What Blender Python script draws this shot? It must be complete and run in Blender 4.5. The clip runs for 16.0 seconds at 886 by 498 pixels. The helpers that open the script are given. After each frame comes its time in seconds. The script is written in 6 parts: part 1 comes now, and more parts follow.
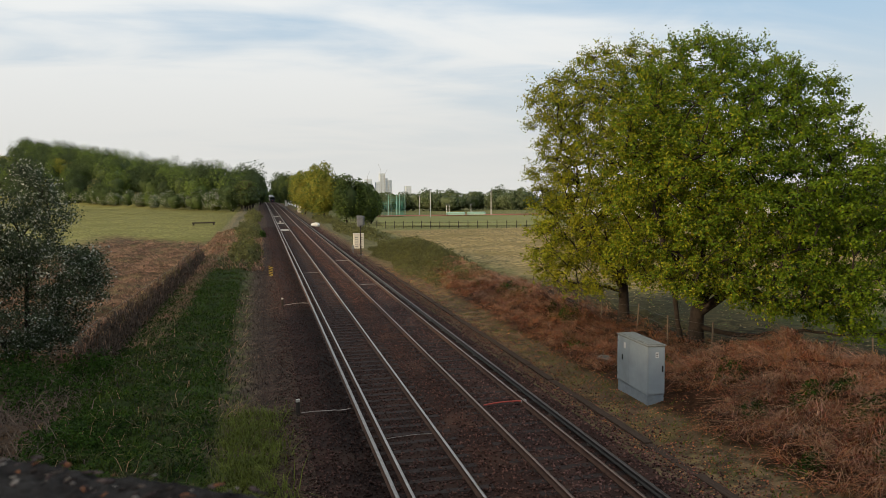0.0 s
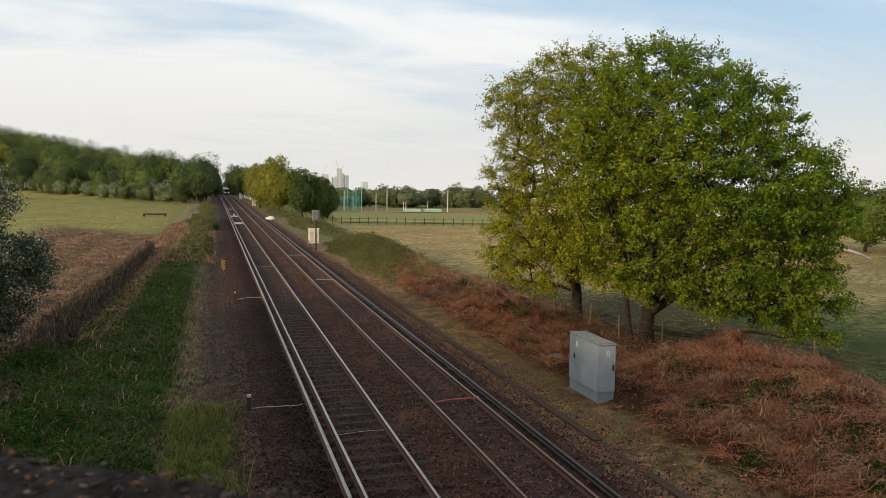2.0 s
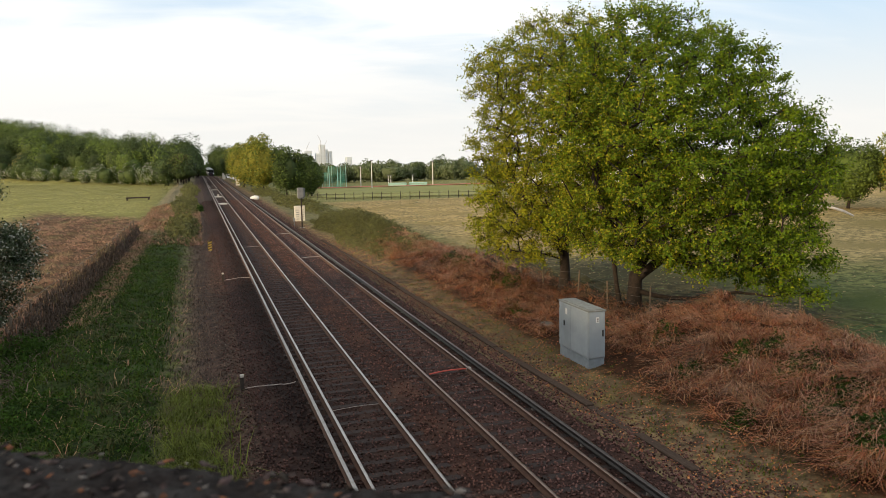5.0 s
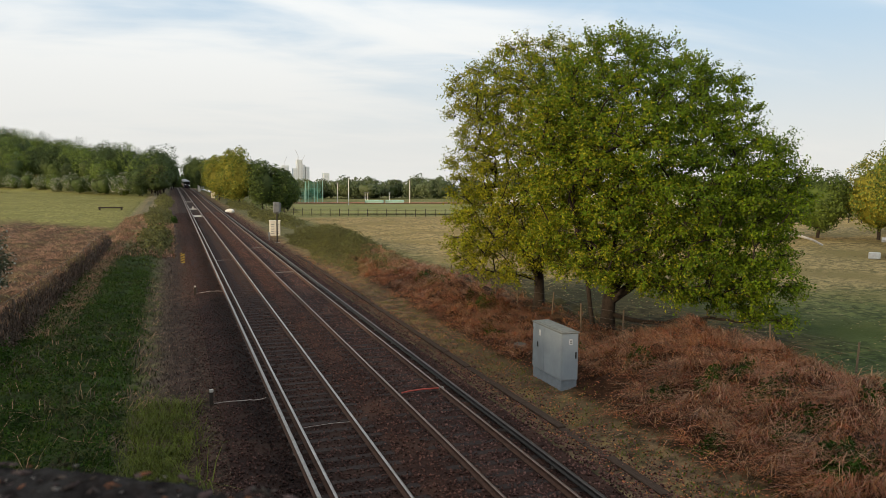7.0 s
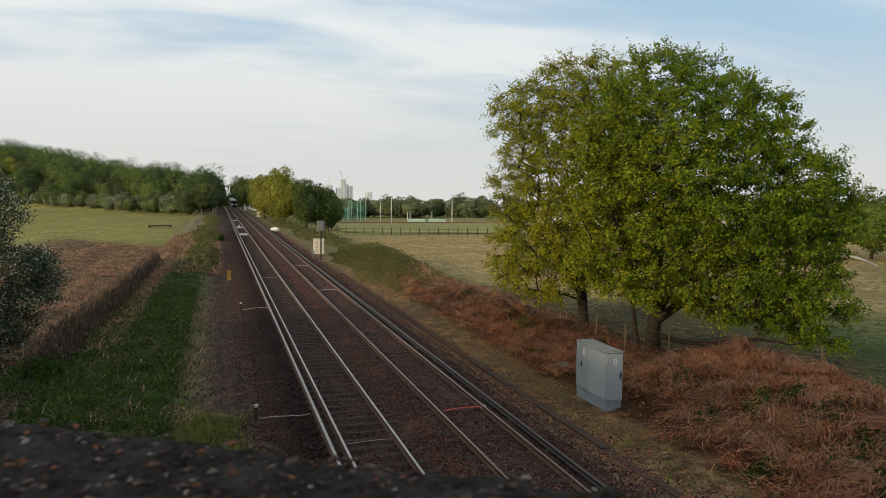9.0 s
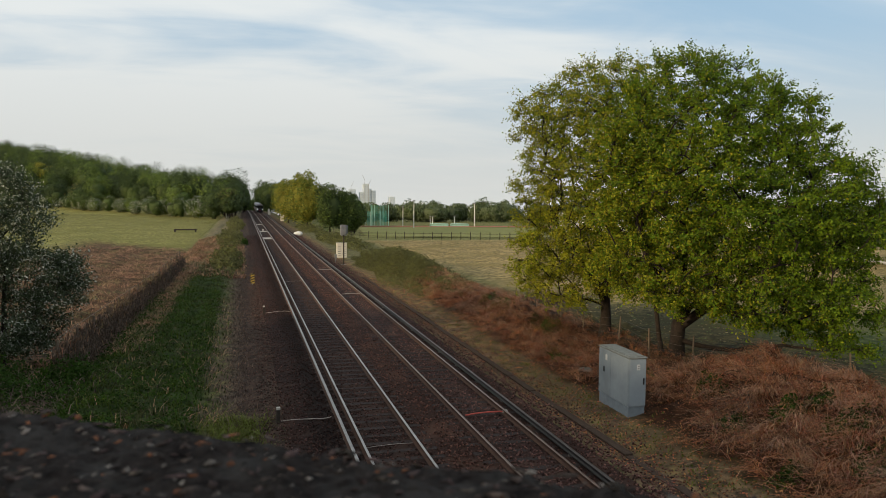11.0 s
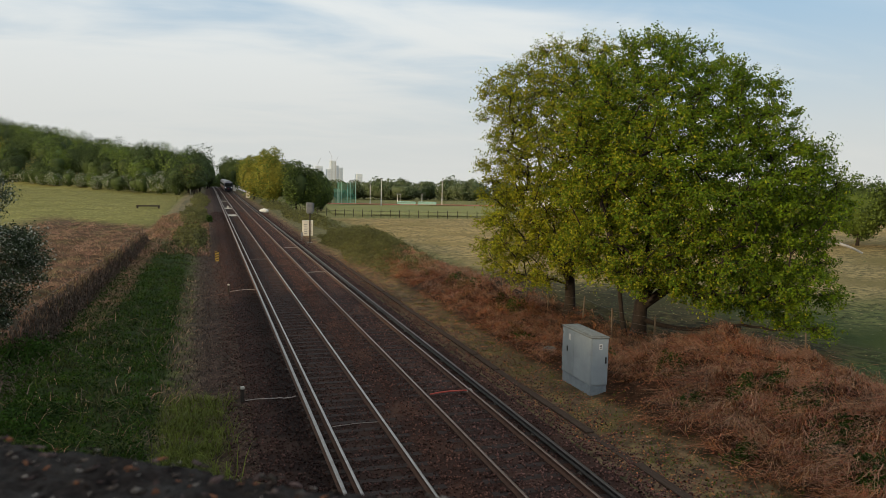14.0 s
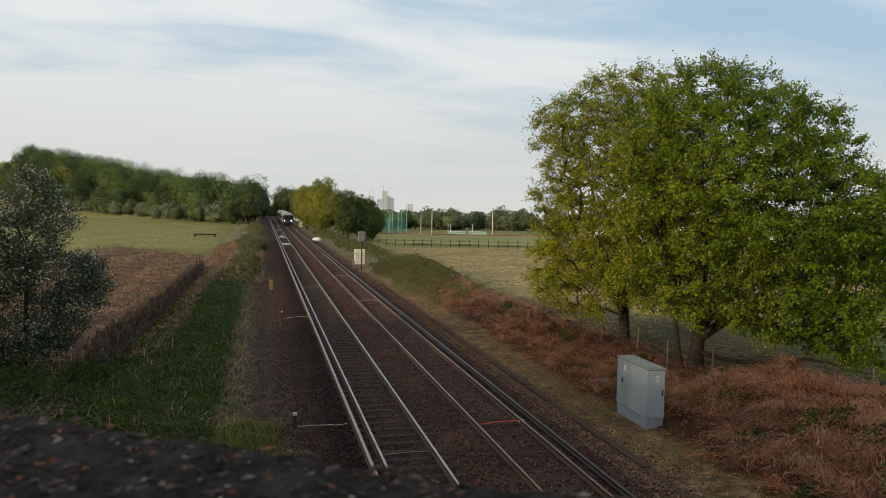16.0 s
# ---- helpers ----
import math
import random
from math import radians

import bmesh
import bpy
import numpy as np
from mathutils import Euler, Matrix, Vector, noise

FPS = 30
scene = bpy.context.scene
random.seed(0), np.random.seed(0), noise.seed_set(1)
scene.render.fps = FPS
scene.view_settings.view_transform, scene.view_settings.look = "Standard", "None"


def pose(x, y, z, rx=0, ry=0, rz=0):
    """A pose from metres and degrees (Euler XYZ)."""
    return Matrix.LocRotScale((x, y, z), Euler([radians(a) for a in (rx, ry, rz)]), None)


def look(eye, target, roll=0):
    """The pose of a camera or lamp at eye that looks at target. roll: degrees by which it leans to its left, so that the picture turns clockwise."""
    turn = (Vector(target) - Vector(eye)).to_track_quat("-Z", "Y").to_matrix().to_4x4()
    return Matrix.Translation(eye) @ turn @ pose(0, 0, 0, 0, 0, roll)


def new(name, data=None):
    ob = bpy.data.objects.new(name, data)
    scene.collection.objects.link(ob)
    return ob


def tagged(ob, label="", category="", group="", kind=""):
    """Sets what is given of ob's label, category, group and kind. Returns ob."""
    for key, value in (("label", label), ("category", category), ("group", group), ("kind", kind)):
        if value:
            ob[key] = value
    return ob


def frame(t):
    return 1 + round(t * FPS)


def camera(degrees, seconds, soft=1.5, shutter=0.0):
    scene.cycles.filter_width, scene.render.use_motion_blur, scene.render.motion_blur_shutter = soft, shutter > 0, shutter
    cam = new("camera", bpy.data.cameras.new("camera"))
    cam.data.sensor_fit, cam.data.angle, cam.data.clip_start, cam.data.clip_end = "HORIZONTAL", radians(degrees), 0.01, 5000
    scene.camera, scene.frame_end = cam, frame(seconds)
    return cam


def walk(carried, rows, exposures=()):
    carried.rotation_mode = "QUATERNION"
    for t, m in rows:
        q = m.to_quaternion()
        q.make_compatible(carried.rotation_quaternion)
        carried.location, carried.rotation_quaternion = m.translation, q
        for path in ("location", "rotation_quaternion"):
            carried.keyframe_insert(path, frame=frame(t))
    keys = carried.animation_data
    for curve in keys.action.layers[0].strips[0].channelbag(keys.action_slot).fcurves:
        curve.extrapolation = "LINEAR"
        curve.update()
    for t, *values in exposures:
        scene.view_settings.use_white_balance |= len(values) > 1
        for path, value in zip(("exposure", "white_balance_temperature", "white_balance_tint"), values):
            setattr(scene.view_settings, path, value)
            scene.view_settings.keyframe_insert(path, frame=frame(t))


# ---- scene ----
# The camera: held in the hand over the parapet of a road bridge. x across the line, y along it, z up from the sleepers.
cam = camera(60.29, 16.0, soft=0.65)
cam.data.dof.use_dof, cam.data.dof.focus_distance, cam.data.dof.aperture_fstop = True, 45.0, 7.5
ROWS = [
    (0.0, 0.032, 0.007, 6.928, -13.50, -4.72, 0.53),
    (0.5, 0.027, 0.067, 6.899, -14.55, -5.27, 0.46),
    (1.0, 0.020, -0.015, 6.932, -15.87, -5.51, 0.04),
    (1.5, 0.022, 0.014, 6.917, -16.71, -5.82, -0.09),
    (2.0, 0.027, 0.007, 6.919, -16.71, -4.93, -0.87),
    (2.5, 0.025, -0.014, 6.925, -17.92, -4.67, -0.02),
    (3.0, 0.021, -0.021, 6.934, -17.78, -6.62, 0.74),
    (3.5, 0.009, -0.003, 6.928, -18.02, -8.40, 0.54),
    (4.0, 0.027, 0.003, 6.927, -17.47, -7.90, 1.59),
    (6.5, 0.021, -0.012, 6.934, -19.14, -6.11, -0.05),
    (7.0, 0.012, 0.011, 6.923, -19.57, -5.60, -0.45),
    (7.5, 0.004, 0.000, 6.927, -19.97, -5.41, -1.29),
    (8.0, -0.035, -0.035, 6.930, -19.87, -5.03, -0.97),
    (8.5, -0.036, -0.022, 6.900, -17.75, -4.52, -0.26),
    (11.0, -0.011, 0.005, 6.862, -14.72, -3.86, -0.51),
    (11.5, 0.006, 0.021, 6.864, -13.68, -4.00, 0.33),
    (12.0, -0.020, 0.038, 6.861, -13.69, -3.68, 0.80),
    (12.5, -0.012, 0.035, 6.848, -12.55, -3.36, -0.70),
    (13.0, -0.011, -0.002, 6.864, -12.58, -2.86, -0.64),
    (13.5, 0.025, -0.025, 6.877, -15.72, -5.15, -1.27),
    (14.0, 0.031, -0.035, 6.927, -17.13, -5.47, -1.07),
    (14.5, -0.007, 0.006, 6.905, -15.93, -4.88, -0.64),
    (15.0, -0.030, 0.074, 6.868, -13.25, -4.55, -0.65),
    (15.5, -0.003, 0.009, 6.893, -12.77, -3.43, 0.40),
    (16.0, -0.034, 0.044, 6.861, -13.36, -3.30, -1.17),
]
EXPOSURES = [(0, -0.05, 6400, 8), (1.5, 0.08, 6450, 9), (2.7, 0.08, 6500, 9), (3.2, 0.38, 6550, 10), (3.5, 0.52, 6650, 10), (4.2, 0.52, 6600, 10), (5.2, 0.28, 6500, 9), (6.3, 0.10, 6420, 8), (7.5, 0.08, 6420, 8), (8.7, -0.05, 6350, 7), (11, -0.14, 6300, 6), (16, -0.14, 6300, 6)]
walk(cam, [(t, pose(x, y, z, 90 + pitch, roll, yaw)) for t, x, y, z, yaw, pitch, roll in ROWS], EXPOSURES)

# ---- sky and sun ----
SUN_AZ, SUN_EL = 244.0, 12.5      # degrees clockwise from +y, and above the horizon


def make_world():
    w = bpy.data.worlds.new("sky")
    scene.world = w
    w.use_nodes = True
    nt = w.node_tree
    nt.nodes.clear()
    n = nt.nodes.new
    out, bg = n("ShaderNodeOutputWorld"), n("ShaderNodeBackground")
    sky = n("ShaderNodeTexSky")
    sky.sky_type, sky.sun_disc = "NISHITA", False
    sky.sun_elevation, sky.sun_rotation = radians(SUN_EL), radians(SUN_AZ)
    sky.air_density, sky.dust_density, sky.ozone_density = 1.0, 0.6, 2.5
    scale = n("ShaderNodeVectorMath"); scale.operation = "SCALE"; scale.inputs["Scale"].default_value = 0.085
    nt.links.new(sky.outputs[0], scale.inputs[0])
    tc, sep = n("ShaderNodeTexCoord"), n("ShaderNodeSeparateXYZ")
    nt.links.new(tc.outputs["Generated"], sep.inputs[0])

    def math_node(op, a, b=None, c=None):
        m = n("ShaderNodeMath"); m.operation = op
        for i, v in enumerate((a, b, c)):
            if v is None:
                continue
            if isinstance(v, (int, float)):
                m.inputs[i].default_value = v
            else:
                nt.links.new(v, m.inputs[i])
        return m.outputs[0]
    x, y, z = sep.outputs
    zz = math_node("ADD", math_node("MAXIMUM", z, 0.0), 0.16)
    comb = n("ShaderNodeCombineXYZ")
    nt.links.new(math_node("DIVIDE", x, zz), comb.inputs[0])
    nt.links.new(math_node("DIVIDE", y, zz), comb.inputs[1])
    mp = n("ShaderNodeMapping")
    mp.inputs["Rotation"].default_value[2] = radians(-28)
    mp.inputs["Scale"].default_value = (0.42, 1.0, 1.0)
    mp.inputs["Location"].default_value = (3.1, 2.2, 0.0)
    nt.links.new(comb.outputs[0], mp.inputs[0])
    n1 = n("ShaderNodeTexNoise"); n1.inputs["Scale"].default_value = 0.75; n1.inputs["Detail"].default_value = 7
    n1.inputs["Roughness"].default_value = 0.5; n1.inputs["Distortion"].default_value = 0.5
    nt.links.new(mp.outputs[0], n1.inputs["Vector"])
    ramp = n("ShaderNodeMapRange"); ramp.interpolation_type = "SMOOTHERSTEP"
    ramp.inputs[1].default_value, ramp.inputs[2].default_value = 0.31, 0.64
    fine = n("ShaderNodeTexNoise"); fine.inputs["Scale"].default_value = 2.6; fine.inputs["Detail"].default_value = 6
    fine.inputs["Distortion"].default_value = 0.8
    nt.links.new(mp.outputs[0], fine.inputs["Vector"])
    wisps = math_node("MULTIPLY", math_node("SUBTRACT", fine.outputs[0], 0.5), 0.35)
    thinning = math_node("MULTIPLY", math_node("SUBTRACT", 0.22, x), 0.24)      # the cover thins out to the east
    nt.links.new(math_node("ADD", math_node("ADD", n1.outputs[0], wisps), thinning), ramp.inputs[0])
    cloud = n("ShaderNodeMixRGB"); cloud.inputs[2].default_value = (0.93, 0.925, 0.91, 1)
    nt.links.new(math_node("MULTIPLY", ramp.outputs[0], 0.95), cloud.inputs[0])
    veil = n("ShaderNodeMixRGB"); veil.inputs[0].default_value = 0.75; veil.inputs[2].default_value = (0.52, 0.70, 0.88, 1)
    nt.links.new(scale.outputs[0], veil.inputs[1])
    nt.links.new(veil.outputs[0], cloud.inputs[1])
    haze = n("ShaderNodeMapRange"); haze.interpolation_type = "SMOOTHSTEP"
    haze.inputs[1].default_value, haze.inputs[2].default_value = 0.0, 0.24
    haze.inputs[3].default_value, haze.inputs[4].default_value = 0.95, 0.0
    nt.links.new(z, haze.inputs[0])
    low = n("ShaderNodeMixRGB"); low.inputs[2].default_value = (0.765, 0.745, 0.71, 1)
    nt.links.new(haze.outputs[0], low.inputs[0])
    nt.links.new(cloud.outputs[0], low.inputs[1])
    nt.links.new(low.outputs[0], bg.inputs[0])
    bg.inputs[1].default_value = 1.0
    nt.links.new(bg.outputs[0], out.inputs[0])


make_world()
sun = new("sun", bpy.data.lights.new("sun", "SUN"))
sun.data.energy, sun.data.angle, sun.data.color = 3.7, radians(3.0), (1.0, 0.76, 0.46)
_a, _e = radians(SUN_AZ), radians(SUN_EL)
sun.matrix_world = look((0, 0, 60), (-math.sin(_a) * math.cos(_e), -math.cos(_a) * math.cos(_e), 60 - math.sin(_e)))


# ---- materials ----
def material(name, col, col2=None, rough=0.8, metal=0.0, scale=4.0, bump=0.0, bump_scale=None, island=0.0, trans=0.0,
             attr="", detail=6, span=(0.32, 0.68), emit=None, stretch=None, spec=0.3, col3=None, scale3=0.4, hue=0.0):
    m = bpy.data.materials.new(name)
    m.use_nodes = True
    nt = m.node_tree
    b = nt.nodes["Principled BSDF"]
    b.inputs["Roughness"].default_value, b.inputs["Metallic"].default_value = rough, metal
    b.inputs["Specular IOR Level"].default_value = spec
    n = nt.nodes.new
    geo = n("ShaderNodeNewGeometry")
    pos = geo.outputs["Position"]
    if stretch:
        tc = n("ShaderNodeTexCoord")
        mp = n("ShaderNodeMapping"); mp.inputs["Scale"].default_value = stretch
        nt.links.new(tc.outputs["Object"], mp.inputs[0])
        pos = mp.outputs[0]
    noi = n("ShaderNodeTexNoise"); noi.inputs["Scale"].default_value = scale; noi.inputs["Detail"].default_value = detail
    noi.inputs["Roughness"].default_value = 0.65
    nt.links.new(pos, noi.inputs["Vector"])
    mr = n("ShaderNodeMapRange"); mr.inputs[1].default_value, mr.inputs[2].default_value = span
    nt.links.new(noi.outputs[0], mr.inputs[0])
    mix = n("ShaderNodeMixRGB")
    nt.links.new(mr.outputs[0], mix.inputs[0])
    c2 = col2 or tuple(c * 0.7 for c in col)
    mix.inputs[1].default_value, mix.inputs[2].default_value = (*col, 1), (*c2, 1)
    res = mix.outputs[0]
    if col3:
        n3 = n("ShaderNodeTexNoise"); n3.inputs["Scale"].default_value = scale3; n3.inputs["Detail"].default_value = 4
        nt.links.new(pos, n3.inputs["Vector"])
        r3 = n("ShaderNodeMapRange"); r3.inputs[1].default_value, r3.inputs[2].default_value = 0.48, 0.66
        nt.links.new(n3.outputs[0], r3.inputs[0])
        m3 = n("ShaderNodeMixRGB"); m3.inputs[2].default_value = (*col3, 1)
        nt.links.new(r3.outputs[0], m3.inputs[0]); nt.links.new(res, m3.inputs[1])
        res = m3.outputs[0]
    if attr:
        at = n("ShaderNodeAttribute"); at.attribute_name = attr
        mu = n("ShaderNodeMixRGB"); mu.blend_type = "MULTIPLY"; mu.inputs[0].default_value = 1.0
        nt.links.new(at.outputs["Color"], mu.inputs[1]); nt.links.new(res, mu.inputs[2])
        res = mu.outputs[0]
    if island:
        hs = n("ShaderNodeHueSaturation")
        va = n("ShaderNodeMapRange"); va.inputs[3].default_value, va.inputs[4].default_value = 1 - island, 1 + island
        nt.links.new(geo.outputs["Random Per Island"], va.inputs[0]); nt.links.new(va.outputs[0], hs.inputs["Value"])
        if hue:
            hv = n("ShaderNodeMapRange"); hv.inputs[3].default_value, hv.inputs[4].default_value = 0.5 - hue, 0.5 + hue
            fr = n("ShaderNodeMath"); fr.operation = "FRACT"
            mm = n("ShaderNodeMath"); mm.operation = "MULTIPLY"; mm.inputs[1].default_value = 37.3
            nt.links.new(geo.outputs["Random Per Island"], mm.inputs[0]); nt.links.new(mm.outputs[0], fr.inputs[0])
            nt.links.new(fr.outputs[0], hv.inputs[0]); nt.links.new(hv.outputs[0], hs.inputs["Hue"])
        nt.links.new(res, hs.inputs["Color"])
        res = hs.outputs[0]
    nt.links.new(res, b.inputs["Base Color"])
    if bump:
        bn = n("ShaderNodeTexNoise"); bn.inputs["Scale"].default_value = bump_scale or scale * 4; bn.inputs["Detail"].default_value = 5
        nt.links.new(pos, bn.inputs["Vector"])
        bu = n("ShaderNodeBump"); bu.inputs["Strength"].default_value = 0.6; bu.inputs["Distance"].default_value = bump
        nt.links.new(bn.outputs[0], bu.inputs["Height"]); nt.links.new(bu.outputs[0], b.inputs["Normal"])
    if emit:
        b.inputs["Emission Color"].default_value, b.inputs["Emission Strength"].default_value = (*emit[:3], 1), emit[3]
    if trans:
        tr = n("ShaderNodeBsdfTranslucent"); ms = n("ShaderNodeMixShader"); ms.inputs[0].default_value = trans
        nt.links.new(res, tr.inputs[0])
        nt.links.new(b.outputs[0], ms.inputs[1]); nt.links.new(tr.outputs[0], ms.inputs[2])
        nt.links.new(ms.outputs[0], nt.nodes["Material Output"].inputs[0])
    return m


EARTH = material("earth", (1.5, 1.45, 1.35), (0.5, 0.54, 0.5), 0.95, span=(0.42, 0.58), scale=2.2, detail=11, bump=0.05, bump_scale=9, attr="soil_and_shade", spec=0.1, col3=(0.78, 0.80, 0.66), scale3=0.12)
# Bed below the loose stones: crevice shade is put into its dark browns.
BALLAST = material("ballast_stone", (0.050, 0.024, 0.018), (0.007, 0.004, 0.0035), 0.9, scale=14, bump=0.06, bump_scale=22, spec=0.12, col3=(0.062, 0.033, 0.023), scale3=0.6, attr="soil_and_shade")
STONE = material("loose_stone", (0.118, 0.062, 0.050), (0.045, 0.022, 0.018), 0.85, scale=6, island=0.75, spec=0.15, attr="soil_and_shade")
RAILTOP = material("rail_head_steel", (0.37, 0.35, 0.335), (0.24, 0.215, 0.195), 0.36, 1.0, scale=3, spec=0.5)
RUST = material("rail_rust", (0.10, 0.05, 0.032), (0.055, 0.03, 0.022), 0.85, scale=9, bump=0.003)
DULLTOP = material("dull_rail_head", (0.24, 0.18, 0.145), (0.15, 0.10, 0.08), 0.42, 0.8, scale=5)
CONTOP = material("conductor_head", (0.30, 0.285, 0.27), (0.19, 0.17, 0.155), 0.38, 0.9, scale=4)
DARKTOP = material("dark_conductor_head", (0.10, 0.085, 0.075), (0.06, 0.05, 0.045), 0.5, 0.6, scale=5)
DARKCON = material("dark_conductor_steel", (0.035, 0.030, 0.028), (0.02, 0.018, 0.017), 0.6, 0.2, scale=6)
SLEEPER = material("sleeper_stained", (0.042, 0.026, 0.021), (0.012, 0.008, 0.007), 0.9, scale=5, bump=0.01, bump_scale=30, stretch=(2, 12, 6))
PORCELAIN = material("insulator_grime", (0.16, 0.14, 0.12), rough=0.5)
CONCRETE = material("weathered_concrete", (0.30, 0.28, 0.25), (0.19, 0.17, 0.15), 0.9, scale=6, bump=0.006)
MATRIX = material("lichened_matrix", (0.034, 0.027, 0.024), (0.007, 0.0055, 0.005), 0.95, scale=60, bump=0.03, bump_scale=70, col3=(0.04, 0.036, 0.033), scale3=18, spec=0.1)
PEBBLE = material("aggregate_pebble", (0.095, 0.068, 0.057), (0.018, 0.013, 0.011), 0.9, scale=90, island=0.7, hue=0.03, spec=0.1)
PEBBLE_O = material("orange_pebble", (0.19, 0.075, 0.035), (0.08, 0.035, 0.02), 0.9, scale=90, island=0.4, spec=0.1)
PEBBLE_W = material("pale_pebble", (0.24, 0.205, 0.175), (0.08, 0.065, 0.055), 0.9, scale=90, island=0.6, spec=0.1)
CABINET = material("grey_cabinet_paint", (0.315, 0.35, 0.37), (0.27, 0.30, 0.32), 0.45, scale=2.2, col3=(0.24, 0.265, 0.275), scale3=0.9)
CABTOP = material("cabinet_lid_grime", (0.24, 0.24, 0.22), (0.15, 0.15, 0.13), 0.7, scale=7)
PLINTH = material("galvanised_plinth", (0.28, 0.32, 0.35), (0.21, 0.24, 0.27), 0.5, 0.2, scale=5)
BLACK = material("black_plastic", (0.02, 0.02, 0.02), rough=0.5)
WHITE = material("white_paint", (0.72, 0.71, 0.68), (0.58, 0.56, 0.52), 0.6, scale=5)
CREAM = material("cream_box_paint", (0.66, 0.61, 0.52), (0.55, 0.5, 0.42), 0.6, scale=3)
YELLOW = material("yellow_sign", (0.42, 0.28, 0.05), (0.3, 0.2, 0.04), 0.6)
GREYM = material("grey_metal", (0.22, 0.22, 0.22), (0.15, 0.15, 0.15), 0.55, 0.3)
RED = material("red_sleeve", (0.55, 0.10, 0.07), (0.42, 0.07, 0.05), 0.6)
BARK = material("oak_bark", (0.036, 0.026, 0.020), (0.014, 0.010, 0.008), 0.95, scale=5, bump=0.04, bump_scale=14)
OAK = material("oak_leaf", (0.138, 0.200, 0.008), (0.064, 0.112, 0.006), 0.6, scale=0.5, island=0.4, trans=0.32, hue=0.015, spec=0.15)
# Yellow-green oak leaf, brightened so that warm sunlight is part of its colour.
OAK_Y = material("yellow_sunlit_oak_leaf", (0.30, 0.29, 0.014), (0.18, 0.20, 0.011), 0.6, scale=0.5, island=0.5, trans=0.36, hue=0.02, spec=0.15)
HAW = material("hawthorn_leaf", (0.062, 0.082, 0.036), (0.038, 0.054, 0.026), 0.6, scale=0.8, island=0.45, trans=0.3)
BLOSSOM = material("may_blossom", (0.50, 0.50, 0.44), (0.36, 0.38, 0.3), 0.7, island=0.3, trans=0.3)
WOOD_A = material("wood_leaf_dark", (0.08, 0.112, 0.026), (0.048, 0.074, 0.019), 0.7, scale=0.09, island=0.4, trans=0.3)
WOOD_D = material("wood_leaf_deep", (0.056, 0.082, 0.024), (0.036, 0.056, 0.018), 0.7, scale=0.09, island=0.4, trans=0.3)
WOOD_B = material("wood_leaf_bright", (0.132, 0.18, 0.028), (0.09, 0.13, 0.022), 0.7, scale=0.09, island=0.4, trans=0.3)
WOOD_Y = material("wood_leaf_yellow", (0.31, 0.28, 0.032), (0.21, 0.21, 0.028), 0.7, scale=0.15, island=0.4, trans=0.35)
# Leaf of the far belt: distance haze is put into this paler green.
HAZE_L = material("hazed_distant_leaf", (0.15, 0.178, 0.086), (0.11, 0.135, 0.066), 0.8, scale=0.05, island=0.35, trans=0.3)
# The near-black second tone paints shadow between the clumps of grass.
GRASS = material("bank_grass", (0.085, 0.122, 0.012), (0.016, 0.029, 0.006), 0.7, spec=0.1, scale=0.9, col3=(0.085, 0.08, 0.032), scale3=0.55, island=0.6, trans=0.35, hue=0.02)
FIELDS = material("field_straw", (0.36, 0.275, 0.125), (0.25, 0.19, 0.085), 0.9, scale=0.5, island=0.25, trans=0.2)
FIELDG = material("field_grass", (0.11, 0.14, 0.035), (0.065, 0.095, 0.022), 0.7, scale=0.5, island=0.4, trans=0.3)
GRASS_Y = material("tussock_grass", (0.15, 0.165, 0.03), (0.085, 0.105, 0.02), 0.7, spec=0.1, scale=1.5, island=0.45, trans=0.35)
STRAW = material("dry_stalk", (0.52, 0.30, 0.175), (0.32, 0.17, 0.095), 0.85, scale=1.2, island=0.5, trans=0.15, hue=0.02)
MEADOWT = material("meadow_tuft", (0.25, 0.225, 0.072), (0.19, 0.18, 0.056), 0.8, scale=0.25, island=0.3, trans=0.3)
MEADOWB = material("meadow_bracken", (0.38, 0.215, 0.125), (0.16, 0.085, 0.048), 0.9, scale=0.7, island=0.6, trans=0.2, hue=0.02, col3=(0.16, 0.14, 0.06), scale3=0.35)
BRACKEN = material("dead_bracken", (0.50, 0.19, 0.075), (0.17, 0.060, 0.025), 0.9, scale=1.0, island=0.65, trans=0.2, hue=0.02)
DEADVINE = material("dead_vine", (0.18, 0.125, 0.09), (0.06, 0.041, 0.031), 0.95, scale=2, island=0.55, trans=0.1)
# Again a dark second tone, painted as shadow among the leaves.
BRAMBLE = material("bramble_leaf", (0.052, 0.10, 0.012), (0.016, 0.034, 0.007), 0.7, spec=0.1, scale=1.0, island=0.5, trans=0.25)
SCRUB = material("scrub_leaf", (0.135, 0.13, 0.036), (0.062, 0.066, 0.021), 0.7, scale=0.6, island=0.5, trans=0.25)
POSTW = material("weathered_post", (0.16, 0.12, 0.085), (0.08, 0.06, 0.043), 0.9, scale=6, stretch=(8, 8, 1.5), bump=0.006)
DARKW = material("dark_wood", (0.045, 0.035, 0.028), (0.03, 0.024, 0.02), 0.9, scale=5)
PALEW = material("bleached_wood", (0.50, 0.47, 0.43), (0.35, 0.32, 0.28), 0.85, scale=4)
WIRE = material("fence_wire", (0.16, 0.15, 0.14), rough=0.5, metal=0.6)
TARTAN = material("running_surface", (0.42, 0.12, 0.065), (0.34, 0.10, 0.055), 0.9, scale=0.8)
TURF = material("pitch_turf", (0.20, 0.19, 0.045), (0.155, 0.16, 0.036), 0.95, scale=0.6, bump=0.02)
